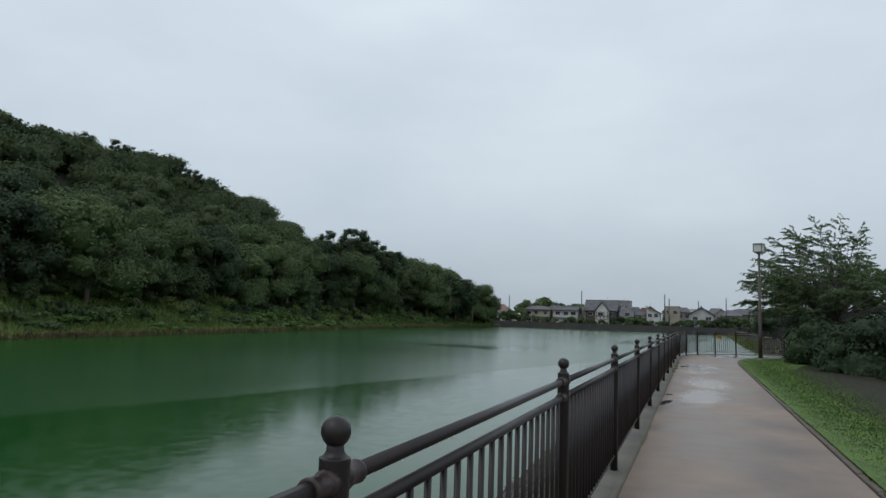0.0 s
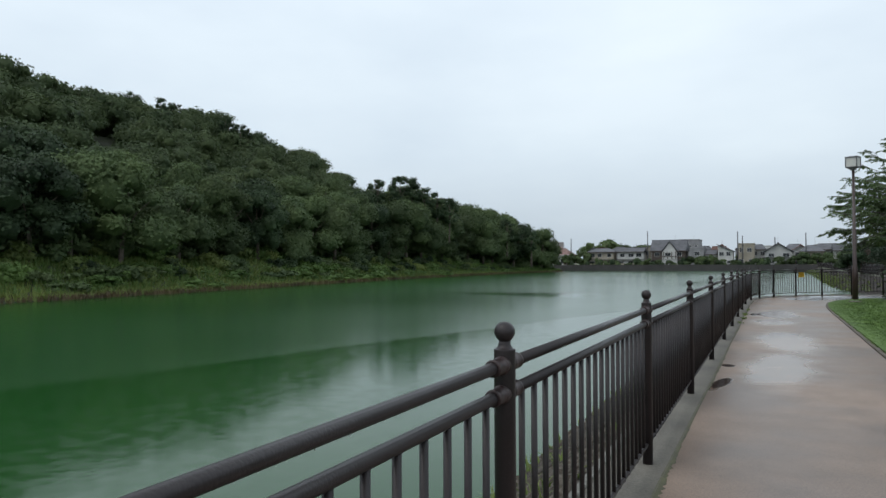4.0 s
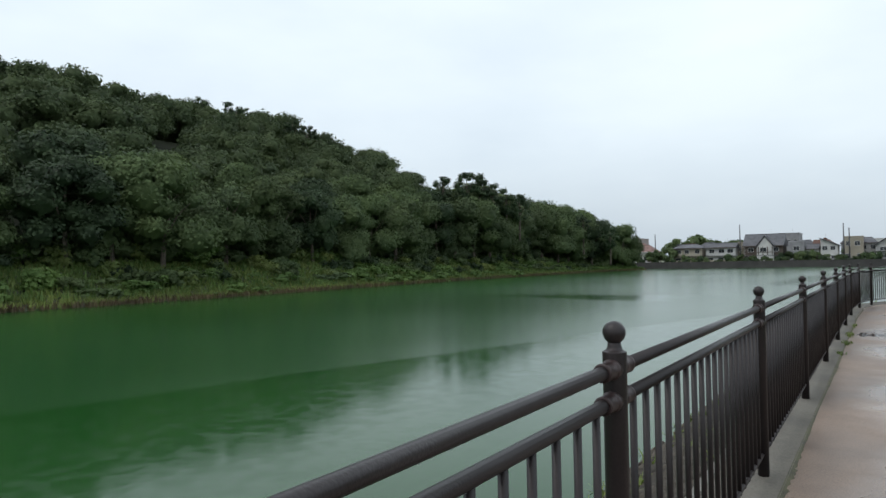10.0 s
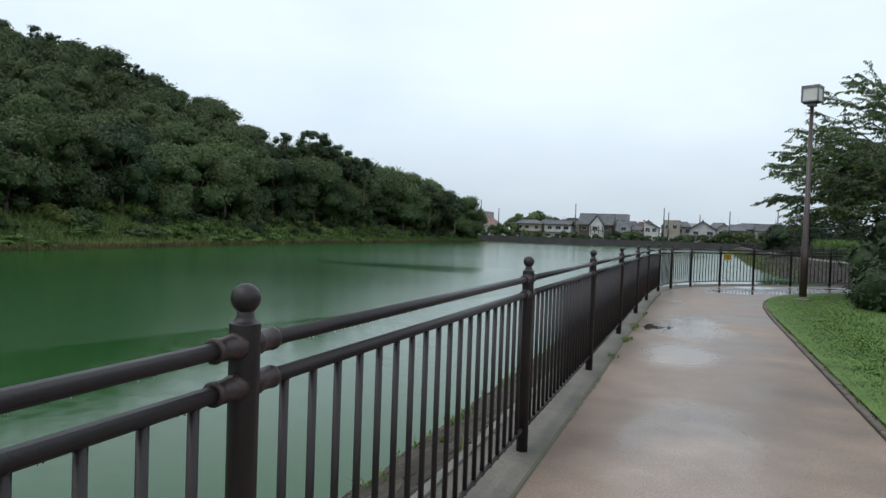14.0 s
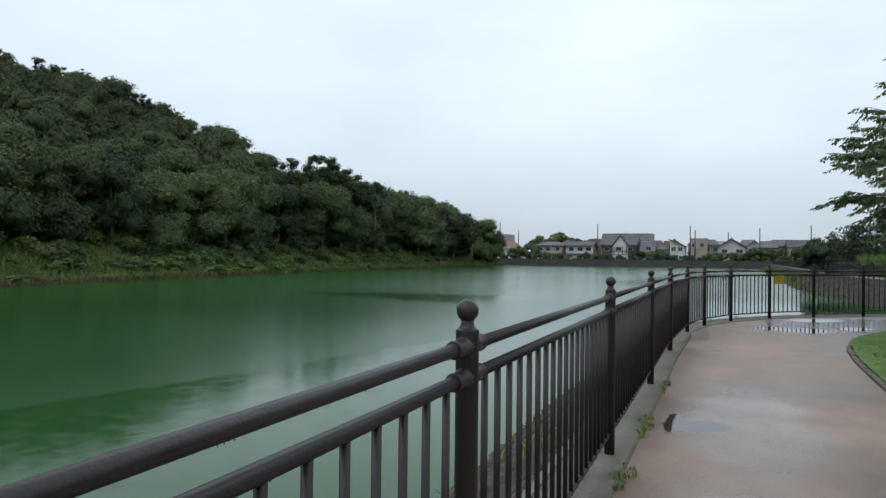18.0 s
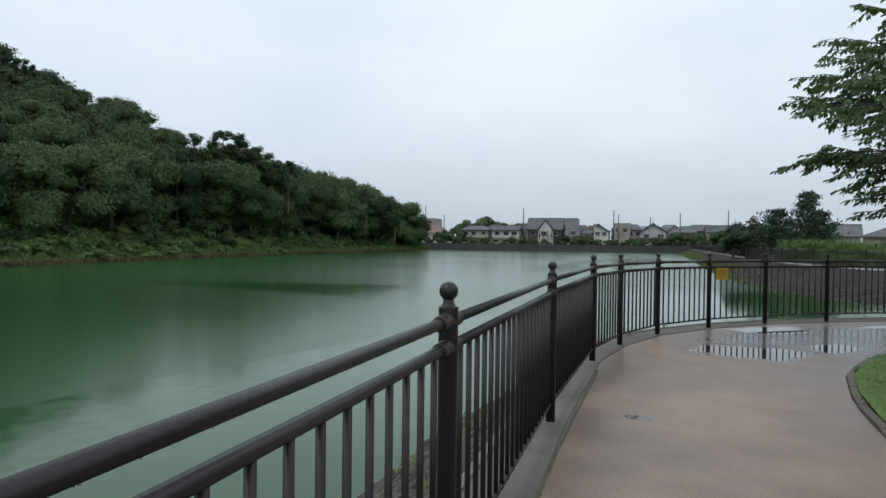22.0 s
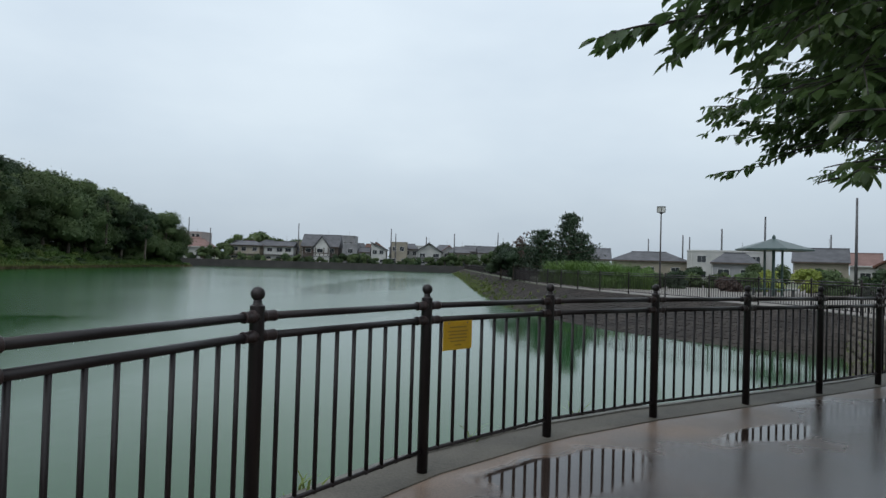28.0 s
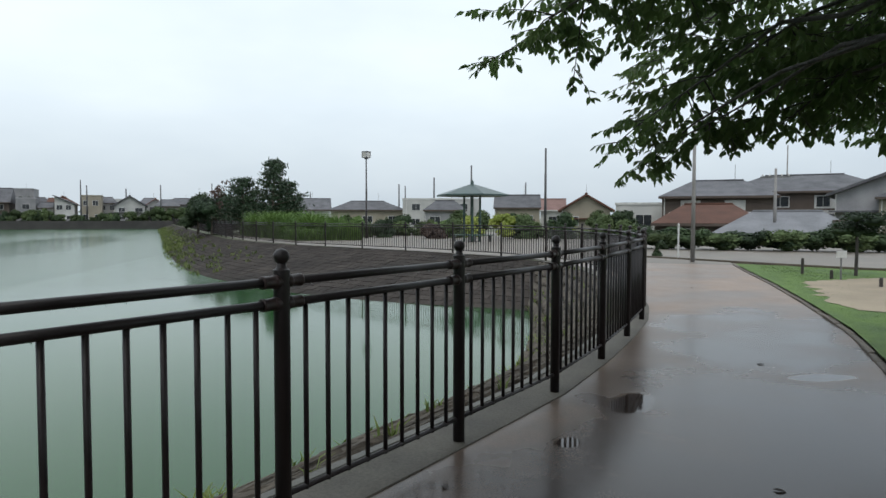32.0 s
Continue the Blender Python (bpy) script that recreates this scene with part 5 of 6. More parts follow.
# ---- a few fallen leaves on the wet path ----
spots = np.array([(15.5, 47.2), (10.5, 41.3), (6.3, 39.9), (7.9, 39.1)])
lp = np.concatenate([spots, np.full((len(spots), 1), -0.014)], 1)
ld = unit(rt.normal(size=(len(spots), 3)) * (1, 1, 0))
v, q = leaf_arrays(lp, ld, np.tile((0, 0, 1.0), (len(spots), 1)), rt.uniform(0.07, 0.1, len(spots)))
tagged(put("fallen_leaves", fast_mesh("fallen_leaves", v, q, M_BARK_DARK)), "a few dark fallen leaves on the wet path", "leaves", kind="stuff")


# ---- houses ----
def prism(points, y0, y1):
    """A solid with the outline points (x, z) from y0 to y1."""
    bm = bmesh.new()
    a = [bm.verts.new((x, y0, z)) for x, z in points]
    b = [bm.verts.new((x, y1, z)) for x, z in points]
    n = len(points)
    bm.faces.new(a), bm.faces.new(b[::-1])
    for k in range(n):
        bm.faces.new((a[(k + 1) % n], a[k], b[k], b[(k + 1) % n]))
    bmesh.ops.recalc_face_normals(bm, faces=bm.faces[:])
    return bm


def house(x, y, rz, w, depth, wall_top, roof_top, wall, roof, kind, windows, label, base=0.0):
    """A house whose front faces its -y side, with a roof of the given kind."""
    ob = tagged(empty("house", x, y, base, rz), label, "house", "houses")
    hw, hr = wall_top - base, roof_top - base
    d0, d1, a = -depth / 2, depth / 2, w / 2
    if kind in ("gable", "gabled_front", "hip"):
        part("wall", box(-a * 0.94, d0, 0, a * 0.94, d1, hw), wall, ob)
        e, ye = a, depth / 2 + 0.5
        rb = bmesh.new()
        inset = {"gable": 0.0, "gabled_front": 0.0, "hip": min(a * 0.55, depth * 0.5)}[kind]
        v = [rb.verts.new(c) for c in ((-e, -ye, hw - 0.12), (e, -ye, hw - 0.12), (e, ye, hw - 0.12), (-e, ye, hw - 0.12), (-e, -ye, hw + 0.06), (e, -ye, hw + 0.06), (e, ye, hw + 0.06), (-e, ye, hw + 0.06), (-e + inset, 0, hr), (e - inset, 0, hr))]
        for f in ((3, 2, 1, 0), (0, 1, 5, 4), (1, 2, 6, 5), (2, 3, 7, 6), (3, 0, 4, 7), (4, 5, 9, 8), (6, 7, 8, 9), (5, 6, 9), (7, 4, 8)):
            rb.faces.new([v[i] for i in f])
        r_ob = part("roof", rb, roof, ob)
        part("ridge_cap", box(-e + inset, -0.14, hr - 0.05, e - inset, 0.14, hr + 0.1, bevel=0.03), roof, r_ob)
        part("fascia", box(-e, -ye - 0.04, hw - 0.16, e, -ye, hw + 0.04), M_WALL_D if roof != M_ROOF_R else M_TRIM, r_ob)
        if hw > 4.2 - base * 0.5 and kind != "gabled_front":
            part("lower_roof", prism([(-a, hw * 0.5), (a, hw * 0.5), (a, hw * 0.5 + 0.1), (-a, hw * 0.5 + 0.1)], d0 - 0.8, d0), roof, ob)
        if kind == "gabled_front":
            g = w * 0.20
            part("front_gable", prism([(-g + 0.6, 0), (g + 0.6, 0), (g + 0.6, hw * 0.92), (0.6, hr - 0.9), (-g + 0.6, hw * 0.92)], d0 - 0.9, d0 + 0.3), M_WALL_W, ob)
            part("gable_roof", prism([(-g + 0.1, hw * 0.88), (0.6, hr - 0.75), (g + 1.1, hw * 0.88), (g + 1.1, hw * 0.88 + 0.25), (0.6, hr - 0.45), (-g + 0.1, hw * 0.88 + 0.25)], d0 - 1.2, 0), roof, ob)
            for k in range(4):
                part("timber", box(-g + 0.9 + k * g * 0.55, d0 - 0.96, hw * 0.5, -g + 1.15 + k * g * 0.55, d0 - 0.9, hw * 0.95), M_WALL_D, ob)
            part("timber", box(-g + 0.6, d0 - 0.97, hw * 0.62, g + 0.6, d0 - 0.91, hw * 0.62 + 0.22), M_WALL_D, ob)
            part("lower_roof", prism([(-a, hw * 0.44), (a, hw * 0.44), (a, hw * 0.44 + 0.15), (-a, hw * 0.44 + 0.15)], d0 - 1.0, d0), roof, ob)
    elif kind == "gable_end":
        part("wall", prism([(-a * 0.9, 0), (a * 0.9, 0), (a * 0.9, hw), (0, hr - 0.3), (-a * 0.9, hw)], d0, d1), wall, ob)
        r_ob = part("roof", prism([(-a - 0.25, hw - 0.25), (0, hr - 0.28), (a + 0.25, hw - 0.25), (a + 0.25, hw), (0, hr), (-a - 0.25, hw)], d0 - 0.6, d1 + 0.4), roof, ob)
        part("ridge_cap", box(-0.2, d0 - 0.62, hr - 0.08, 0.2, d1 + 0.42, hr + 0.12, bevel=0.04), roof, r_ob)
        part("lower_roof", box(-a, d0 - 0.9, hw * 0.62, a * 0.75, d0, hw * 0.62 + 0.14), roof, ob)
    elif kind == "shed":
        part("wall", prism([(-a * 0.92, 0), (a * 0.92, 0), (a * 0.92, hw * 0.93), (-a * 0.92, hr - 0.3)], d0, d1), wall, ob)
        part("roof", prism([(-a - 0.2, hr - 0.2), (a + 0.2, hw * 0.9), (a + 0.2, hw * 0.9 + 0.22), (-a - 0.2, hr + 0.02)], d0 - 0.5, d1 + 0.4), roof, ob)
    else:
        part("wall", box(-a, d0, 0, a, d1, hr - 0.25), wall, ob)
        part("parapet", box(-a - 0.08, d0 - 0.08, hr - 0.25, a + 0.08, d1 + 0.08, hr), M_TRIM if wall == M_WALL_W else wall, ob)
    storeys = 2 if hw > 4.4 else 1
    if "apartment" in label:
        storeys = 4
    sh = hw / storeys
    r = random.Random(int(abs(x * 7 + y * 13)))
    for s in range(storeys):
        for k in range(windows):
            ww, wh = min(1.5, w / windows * 0.5) * r.uniform(0.75, 1.1), min(1.15, sh * 0.42)
            cx = -a * 0.94 + w * 0.94 * (k + 0.5) / windows + r.uniform(-0.25, 0.25)
            z0 = s * sh + sh * 0.36
            yy = d0 - (0.95 if kind == "gabled_front" and abs(cx - 0.6) < w * 0.2 else 0.0)
            win = part("window", box(-ww / 2 - 0.07, -0.05, -0.07, ww / 2 + 0.07, 0.02, wh + 0.07), M_TRIM, ob, "", pose(cx, yy, z0))
            part("pane", box(-ww / 2, -0.062, 0, -0.02, -0.052, wh), M_GLASS, win)
            part("pane", box(0.02, -0.062, 0, ww / 2, -0.052, wh), M_GLASS, win)
    if hw > 3.2 and w > 6:
        part("downpipe", lathe([(0.05, 0), (0.05, hw)], 6), M_TRIM, ob, "", pose(-a * 0.9, d0 - 0.07, 0))
        part("antenna", tube(bmesh.new(), [(0, 0, 0), (0, 0, 1.6)], [0.025, 0.02], 4), M_STEEL, ob, "", pose(a * 0.3 if "gable_end" not in kind else 0, 0, hr - 0.1))
    part("door", box(-0.45, -0.05, 0.05, 0.45, 0.02, 2.0), M_WALL_D, ob, "", pose(a * 0.62, d0, 0))
    return ob


def utility_pole(x, y, top, mat, label, r, arms, rz):
    ob = tagged(empty("utility_pole", x, y, -0.1, rz), label, "utility pole", "utility poles")
    part("pole", lathe([(r * 1.2, 0), (r * 0.75, top)], 8), mat, ob, smooth=True)
    for k in range(arms):
        part("crossarm", box(-0.9, -0.05, top - 0.6 - 0.7 * k, 0.9, 0.05, top - 0.5 - 0.7 * k), M_STEEL, ob)
        for s in (-0.75, -0.35, 0.35, 0.75):
            part("insulator", lathe([(0.04, 0), (0.06, 0.06), (0.03, 0.14)], 6), M_TRIM, ob, "", pose(s, 0, top - 0.5 - 0.7 * k))
    return ob


house(62.2, 113.6, -36.7, 7.0, 9, 2.61, 4.82, M_WALL_B, M_ROOF_B, "gable_end", 2, "beige house with a brown gabled roof", -0.6)
house(53.5, 144.1, -24.3, 13.1, 10, 4.48, 4.89, M_WALL_W, M_WALL_W, "flat", 3, "white flat-roofed building behind the promenade", -0.6)
house(48.3, 131.1, -24.7, 6.7, 7, 2.70, 4.21, M_WALL_G, M_ROOF_G, "hip", 2, "small grey house with a hipped roof", -0.6)
house(60.3, 129.3, -30.9, 7.4, 8, 3.12, 5.24, M_WALL_B, M_ROOF_G, "gable", 2, "house with a grey roof behind the garden trees", -0.6)
house(43.5, 155.5, -18.0, 13.9, 9, 2.95, 4.66, M_WALL_B, M_ROOF_G, "hip", 3, "low beige house with a grey roof beyond the promenade", -0.6)
house(35.7, 173.2, -12.8, 10.8, 9, 3.13, 5.52, M_WALL_W, M_ROOF_G, "gable", 2, "white house with a grey gabled roof beyond the reeds", -0.6)
house(70.7, 134.5, -33.9, 4.5, 7, 2.87, 4.89, M_WALL_W, M_ROOF_R, "gable", 1, "house with a reddish roof behind the trees", -0.6)
house(66.5, 69.8, -61.7, 9.6, 8, 3.25, 4.81, M_WALL_B, M_ROOF_G, "hip", 2, "beige house with a grey hip roof", -0.6)
house(55.1, 93.6, -41.4, 5.8, 8, 3.02, 3.15, M_WALL_W, M_WALL_W, "flat", 1, "low white flat-roofed house behind the hedge", -0.6)
near_house = house(56.0, 84.4, -47.0, 10.2, 9, 3.49, 5.17, M_WALL_D, M_ROOF_G, "hip", 3, "two-storey house with a grey tiled hip roof and dark upper wall", -0.6)
part("lower_wall", box(-4.84, -4.54, 0.0, 4.84, -4.20, 2.25), M_WALL_W, near_house, "pale plastered lower wall")
part("wall_panel", box(-3.16, -4.55, 2.62, -1.43, -4.40, 3.76), M_WALL_W, near_house, "white wall panel between dark windows")
part("wall_panel", box(0.61, -4.55, 2.62, 2.35, -4.40, 3.76), M_WALL_W, near_house, "white wall panel between dark windows")
house(45.3, 75.3, -46.4, 7.9, 8, 1.08, 2.61, M_WALL_D, M_ROOF_B, "hip", 2, "single-storey house with a brown tiled hip roof", -0.6)
near_house = house(71.9, 87.2, -53.0, 17.2, 10, 4.33, 6.34, M_WALL_D, M_ROOF_G, "hip", 4, "long two-storey house with a grey tiled roof and dark upper wall", -0.6)
part("lower_wall", box(-8.17, -5.04, 0.0, 8.17, -4.70, 2.96), M_WALL_W, near_house, "pale plastered lower wall")
part("wall_panel", box(-5.33, -5.05, 3.16, -2.41, -4.90, 4.54), M_WALL_W, near_house, "white wall panel between dark windows")
part("wall_panel", box(1.03, -5.05, 3.16, 3.96, -4.90, 4.54), M_WALL_W, near_house, "white wall panel between dark windows")
house(66.3, 74.1, -58.7, 9.2, 9, 3.67, 5.64, M_WALL_G, M_ROOF_G, "gable_end", 2, "grey house with a grey gabled roof", -0.6)
house(44.2, 67.5, -51.9, 9.3, 8, 0.31, 1.97, M_WALL_B, M_ROOF_P, "hip", 2, "single-storey annex with a broad pale grey tiled roof", -0.6)
house(-28.0, 224, 0, 10.8, 9, 5.0, 8.5, M_WALL_D, M_ROOF_G, "gabled_front", 3, "large grey house with a half-timbered front gable", -0.1)
house(-19.5, 223, 0, 4.0, 8, 5.2, 6.2, M_WALL_G, M_WALL_G, "flat", 1, "narrow grey house on the far shore", -0.1)
house(-24.6, 252, 0, 6.6, 10, 9.0, 9.4, M_WALL_G, M_WALL_G, "flat", 3, "grey block behind the far houses", -0.1)
house(-39.2, 222, 0, 8.5, 8, 4.8, 6.2, M_WALL_W, M_ROOF_G, "gable", 3, "white house with a grey roof on the far shore", -0.1)
house(-48.6, 222, 0, 8.8, 8, 4.8, 6.1, M_WALL_B, M_ROOF_G, "hip", 3, "cream house with a grey roof on the far shore", -0.1)
house(-62.5, 221, 0, 8.0, 8, 4.0, 6.2, M_WALL_W, M_ROOF_R, "hip", 2, "white house with a reddish roof on the far shore", -0.1)
house(-71.2, 224, 0, 7.5, 8, 4.2, 6.4, M_WALL_W, M_ROOF_R, "gable", 2, "white house with a red-brown gable roof on the far shore", -0.1)
house(-91.5, 300, 0, 11.0, 12, 10.6, 10.9, M_WALL_P, M_WALL_P, "flat", 5, "distant pinkish apartment block", -0.1)
house(-11.4, 221, 0, 4.4, 8, 5.0, 6.8, M_WALL_W, M_ROOF_G, "shed", 2, "white house with a sloping single-pitch roof", -0.1)
house(-5.9, 223, 0, 4.6, 8, 6.6, 7.0, M_WALL_B, M_WALL_B, "flat", 2, "beige box-shaped house on the far shore", -0.1)
house(2.6, 222, 0, 7.6, 9, 4.4, 7.0, M_WALL_W, M_ROOF_G, "gable_end", 2, "white house with a wide grey gabled roof", -0.1)
house(11.3, 224, 0, 6.3, 8, 4.4, 6.2, M_WALL_B, M_ROOF_G, "hip", 2, "beige house at the end of the far shore", -0.1)
house(-15.6, 223, 0, 3.2, 7, 3.8, 5.2, M_WALL_W, M_ROOF_G, "gable", 1, "small white house on the far shore", -0.1)
house(20.8, 226, 0, 8.5, 8, 4.6, 6.6, M_WALL_W, M_ROOF_G, "gable", 2, "white house behind the far trees", -0.1)
house(-54.5, 246, 0, 7.0, 8, 5.0, 6.8, M_WALL_B, M_ROOF_B, "hip", 2, "beige house behind the first row on the far shore", -0.1)
house(-45.2, 252, 0, 7.5, 8, 4.6, 6.6, M_WALL_W, M_ROOF_R, "gable", 2, "white house behind the first row on the far shore", -0.1)
house(-36.5, 258, 0, 7.0, 8, 5.4, 7.2, M_WALL_G, M_ROOF_G, "hip", 2, "grey house behind the first row on the far shore", -0.1)
house(-13.8, 243, 0, 6.5, 8, 5.0, 7.2, M_WALL_B, M_ROOF_B, "gable_end", 2, "beige house behind the first row on the far shore", -0.1)
house(-7.0, 246, 0, 6.0, 8, 5.6, 7.4, M_WALL_G, M_ROOF_G, "hip", 2, "grey house behind the first row on the far shore", -0.1)
house(1.0, 252, 0, 6.0, 8, 6.6, 6.9, M_WALL_W, M_WALL_W, "flat", 2, "white house behind the first row on the far shore", -0.1)
house(7.5, 248, 0, 7.0, 8, 5.2, 7.2, M_WALL_B, M_ROOF_G, "hip", 2, "beige house behind the first row on the far shore", -0.1)
house(16.5, 250, 0, 7.0, 8, 5.0, 6.9, M_WALL_G, M_ROOF_R, "gable", 2, "grey house behind the first row on the far shore", -0.1)
house(24.5, 255, 0, 7.0, 8, 5.2, 7.0, M_WALL_W, M_ROOF_G, "hip", 2, "white house behind the first row on the far shore", -0.1)
house(-79.0, 236, 0, 8.0, 8, 5.4, 7.4, M_WALL_G, M_ROOF_G, "hip", 2, "grey house behind the first row on the far shore", -0.1)
utility_pole(55.6, 136.4, 10.45, M_DARKPOLE, "tall dark utility pole among the houses", 0.17, 0, -27)
utility_pole(59.7, 120.2, 11.96, M_DARKPOLE, "tall dark utility pole among the houses", 0.18, 0, -33)
utility_pole(53.2, 146.5, 8.94, M_DARKPOLE, "dark utility pole beyond the shelter", 0.16, 0, -24)
utility_pole(50.2, 153.1, 7.65, M_DARKPOLE, "dark utility pole beyond the promenade", 0.14, 0, -21)
utility_pole(49.1, 153.5, 7.97, M_DARKPOLE, "dark utility pole beyond the promenade", 0.14, 0, -21)
utility_pole(45.0, 160.3, 7.45, M_DARKPOLE, "dark utility pole beyond the promenade", 0.13, 0, -18)
utility_pole(36.9, 172.9, 6.96, M_DARKPOLE, "dark utility pole beyond the reeds", 0.13, 0, -13)
utility_pole(66.7, 137.1, 7.91, M_DARKPOLE, "dark utility pole among the houses", 0.14, 0, -32)
utility_pole(42.2, 66.8, 4.82, M_POLE, "pale concrete utility pole between the houses", 0.1, 1, -51)
utility_pole(22.0, 53.7, 5.20, M_POLE, "slim dark utility pole at the road corner", 0.062, 0, -45)
utility_pole(99.2, 110.7, 13.35, M_POLE, "slim utility pole behind the houses", 0.12, 0, -52)
utility_pole(-8.1, 219.0, 10.7, M_DARKPOLE, "dark utility pole on the far shore", 0.17, 0, 0)
utility_pole(-34.0, 219.0, 11.4, M_DARKPOLE, "dark utility pole on the far shore", 0.17, 0, 0)
utility_pole(-64.5, 219.0, 12.2, M_DARKPOLE, "dark utility pole on the far shore", 0.17, 0, 0)
utility_pole(9.7, 219.0, 9.9, M_DARKPOLE, "dark utility pole on the far shore", 0.17, 0, 0)
utility_pole(-58.5, 219.0, 9.5, M_DARKPOLE, "dark utility pole on the far shore", 0.17, 0, 0)
utility_pole(1.8, 219.0, 8.8, M_DARKPOLE, "dark utility pole on the far shore", 0.17, 0, 0)
utility_pole(-80, 219.0, 11, M_DARKPOLE, "dark utility pole on the far shore", 0.17, 0, 0)
utility_pole(22, 219.0, 10.5, M_DARKPOLE, "dark utility pole on the far shore", 0.17, 0, 0)
utility_pole(-6.8, 219.0, 9.4, M_DARKPOLE, "dark utility pole on the far shore", 0.17, 0, 0)

# ---- shelter on the promenade ----
sh = tagged(empty("park_shelter", 24.2, 74.6, -0.03, 20), "open park shelter with a green hipped roof on clustered posts", "shelter")
rb = bmesh.new()
ring = [rb.verts.new((2.35 * math.cos(math.pi / 3 * k), 2.35 * math.sin(math.pi / 3 * k), 2.9)) for k in range(6)]
ring2 = [rb.verts.new((2.35 * math.cos(math.pi / 3 * k), 2.35 * math.sin(math.pi / 3 * k), 3.0)) for k in range(6)]
apex = rb.verts.new((0, 0, 3.72))
rb.faces.new(ring[::-1])
for k in range(6):
    rb.faces.new((ring[k], ring[(k + 1) % 6], ring2[(k + 1) % 6], ring2[k]))
    rb.faces.new((ring2[k], ring2[(k + 1) % 6], apex))
roof_ob = part("roof", rb, M_ROOF_GREEN, sh)
part("roof_knob", lathe([(0.12, 3.62), (0.10, 3.84), (0.03, 3.94)], 8), M_ROOF_GREEN, roof_ob)
for sx in (-0.36, 0.36):
    for sy in (-0.36, 0.36):
        part("post", lathe([(0.075, 0), (0.07, 3.05)], 8), M_GREENPAINT, sh, "", pose(sx, sy, 0))
for k in range(4):
    part("bench_board", box(-0.9, 0.75, 0.40, 0.9, 1.12, 0.46, bevel=0.01), M_GREENPAINT, sh, "", pose(0, 0, 0, 0, 0, 90 * k))
    part("bench_leg", box(-0.7, 0.85, 0, -0.62, 1.05, 0.40), M_STEEL, sh, "", pose(0, 0, 0, 0, 0, 90 * k))

# ---- tall lamp on the promenade ----
square_lamp(20.0, 83.5, -0.03, 6.35, 30, "tall square lantern lamp on the promenade", head=0.5, pole_r=0.075, pole_mat=M_FENCE)

# ---- trees and reeds on the embankment ----
rb_ = np.random.default_rng(31)


def conifer(x, y, h, r, mat, label, seed, lean=0.0):
    rr = np.random.default_rng(seed)
    tree = tagged(empty("tree", x, y, -0.1), label, "tree", "embankment trees")
    tb = bmesh.new()
    tube(tb, [(0, 0, 0), (lean * 0.5, 0, h * 0.5), (lean, 0, h * 0.97)], [0.16, 0.11, 0.03], 7)
    P, N = [], []
    tiers = int(h / 0.42)
    for k in range(tiers):
        z = h * (0.12 + 0.86 * k / tiers)
        rad = r * (1 - 0.86 * (k / tiers) ** 1.2) * rr.uniform(0.72, 1.15)
        for j in range(10):
            a = rr.uniform(0, 6.28)
            e = np.array([math.cos(a) * rad, math.sin(a) * rad, z + rad * 0.22])
            c = np.array([lean * z / h, 0, z])
            tube(tb, [c, e + c * (1, 1, 0)], [0.03, 0.01], 4)
            for m_ in range(34):
                f = rr.uniform(0.25, 1.05)
                P.append(c * (1, 1, 0) + (0, 0, z) + (e - (0, 0, z)) * f + rr.normal(size=3) * (0.2, 0.2, 0.12))
                N.append(unit(rr.normal(size=3)))
    part("trunk", tb, M_BARK, tree)
    P, N = np.array(P), np.array(N)
    t = unit(np.cross(N, rr.normal(size=N.shape)))
    b = np.cross(N, t)
    s = 0.17 * rr.uniform(0.6, 1.3, (len(P), 1))
    v = np.stack([P + t * s, P + b * s * 0.28, P - t * s, P - b * s * 0.28], 1).reshape(-1, 3)
    put("crown", fast_mesh("crown", v, np.arange(len(v)).reshape(-1, 4), mat), tree)
    return tree


conifer(15.3, 96.0, 6.9, 2.9, M_PINE, "dark green pine tree on the embankment", 3, 0.4)
conifer(16.9, 97.5, 5.0, 2.9, M_PINE, "dark green pine tree on the embankment", 4, 0.2)
conifer(13.2, 97.0, 5.2, 3.3, M_PINE, "dark green pine tree on the embankment", 5, -0.2)
for x, y, r, h, mt, lab in ((10.6, 98.8, 2.1, 3.4, M_PINE, "rounded dark green tree on the embankment"), (9.6, 101, 2.0, 3.6, M_LEAF_DARK, "low dark tree on the embankment"), (11.4, 98.5, 1.2, 5.2, M_REDLEAF, "tree with reddish leaves on the embankment"),
                            (14.2, 100, 1.8, 3.4, M_LEAF_DARK, "rounded dark green tree on the embankment"), (12.6, 103, 2.0, 3.2, M_LEAF_DARK, "rounded dark green tree on the embankment"), (17.5, 100, 1.6, 2.8, M_LEAF_DARK, "low dark tree on the embankment")):
    v, q = crown(rb_, r, h, 13, 1700 if mt != M_REDLEAF else 600, 0.12, core=0.62 if mt != M_REDLEAF else 0.3, foot=0.12)
    tree = tagged(empty("tree", x, y, -0.1), lab, "tree", "embankment trees")
    part("trunk", tube(bmesh.new(), [(0, 0, 0), (0.05, 0, h * 0.4), (0, 0.1, h * 0.8)], [0.12, 0.09, 0.03], 7), M_BARK, tree)
    put("crown", fast_mesh("crown", v, q, mt), tree, pose(0, 0, 0.35))
pts = [(rb_.uniform(12.6, 18.5), rb_.uniform(80, 95), -0.05) for _ in range(4200)]
pts = [p for p in pts if p[0] > float(np.interp(p[1], [80, 95], [14.2, 12.4]))]
stand = [1.15 + 0.45 * math.sin(p[0] * 1.7 + p[1] * 0.6) + 0.35 * math.sin(p[1] * 1.3 - p[0] * 0.8) - 0.5 * abs(p[1] - 88) / 7 for p in pts]
reed_parts, base = [], 0
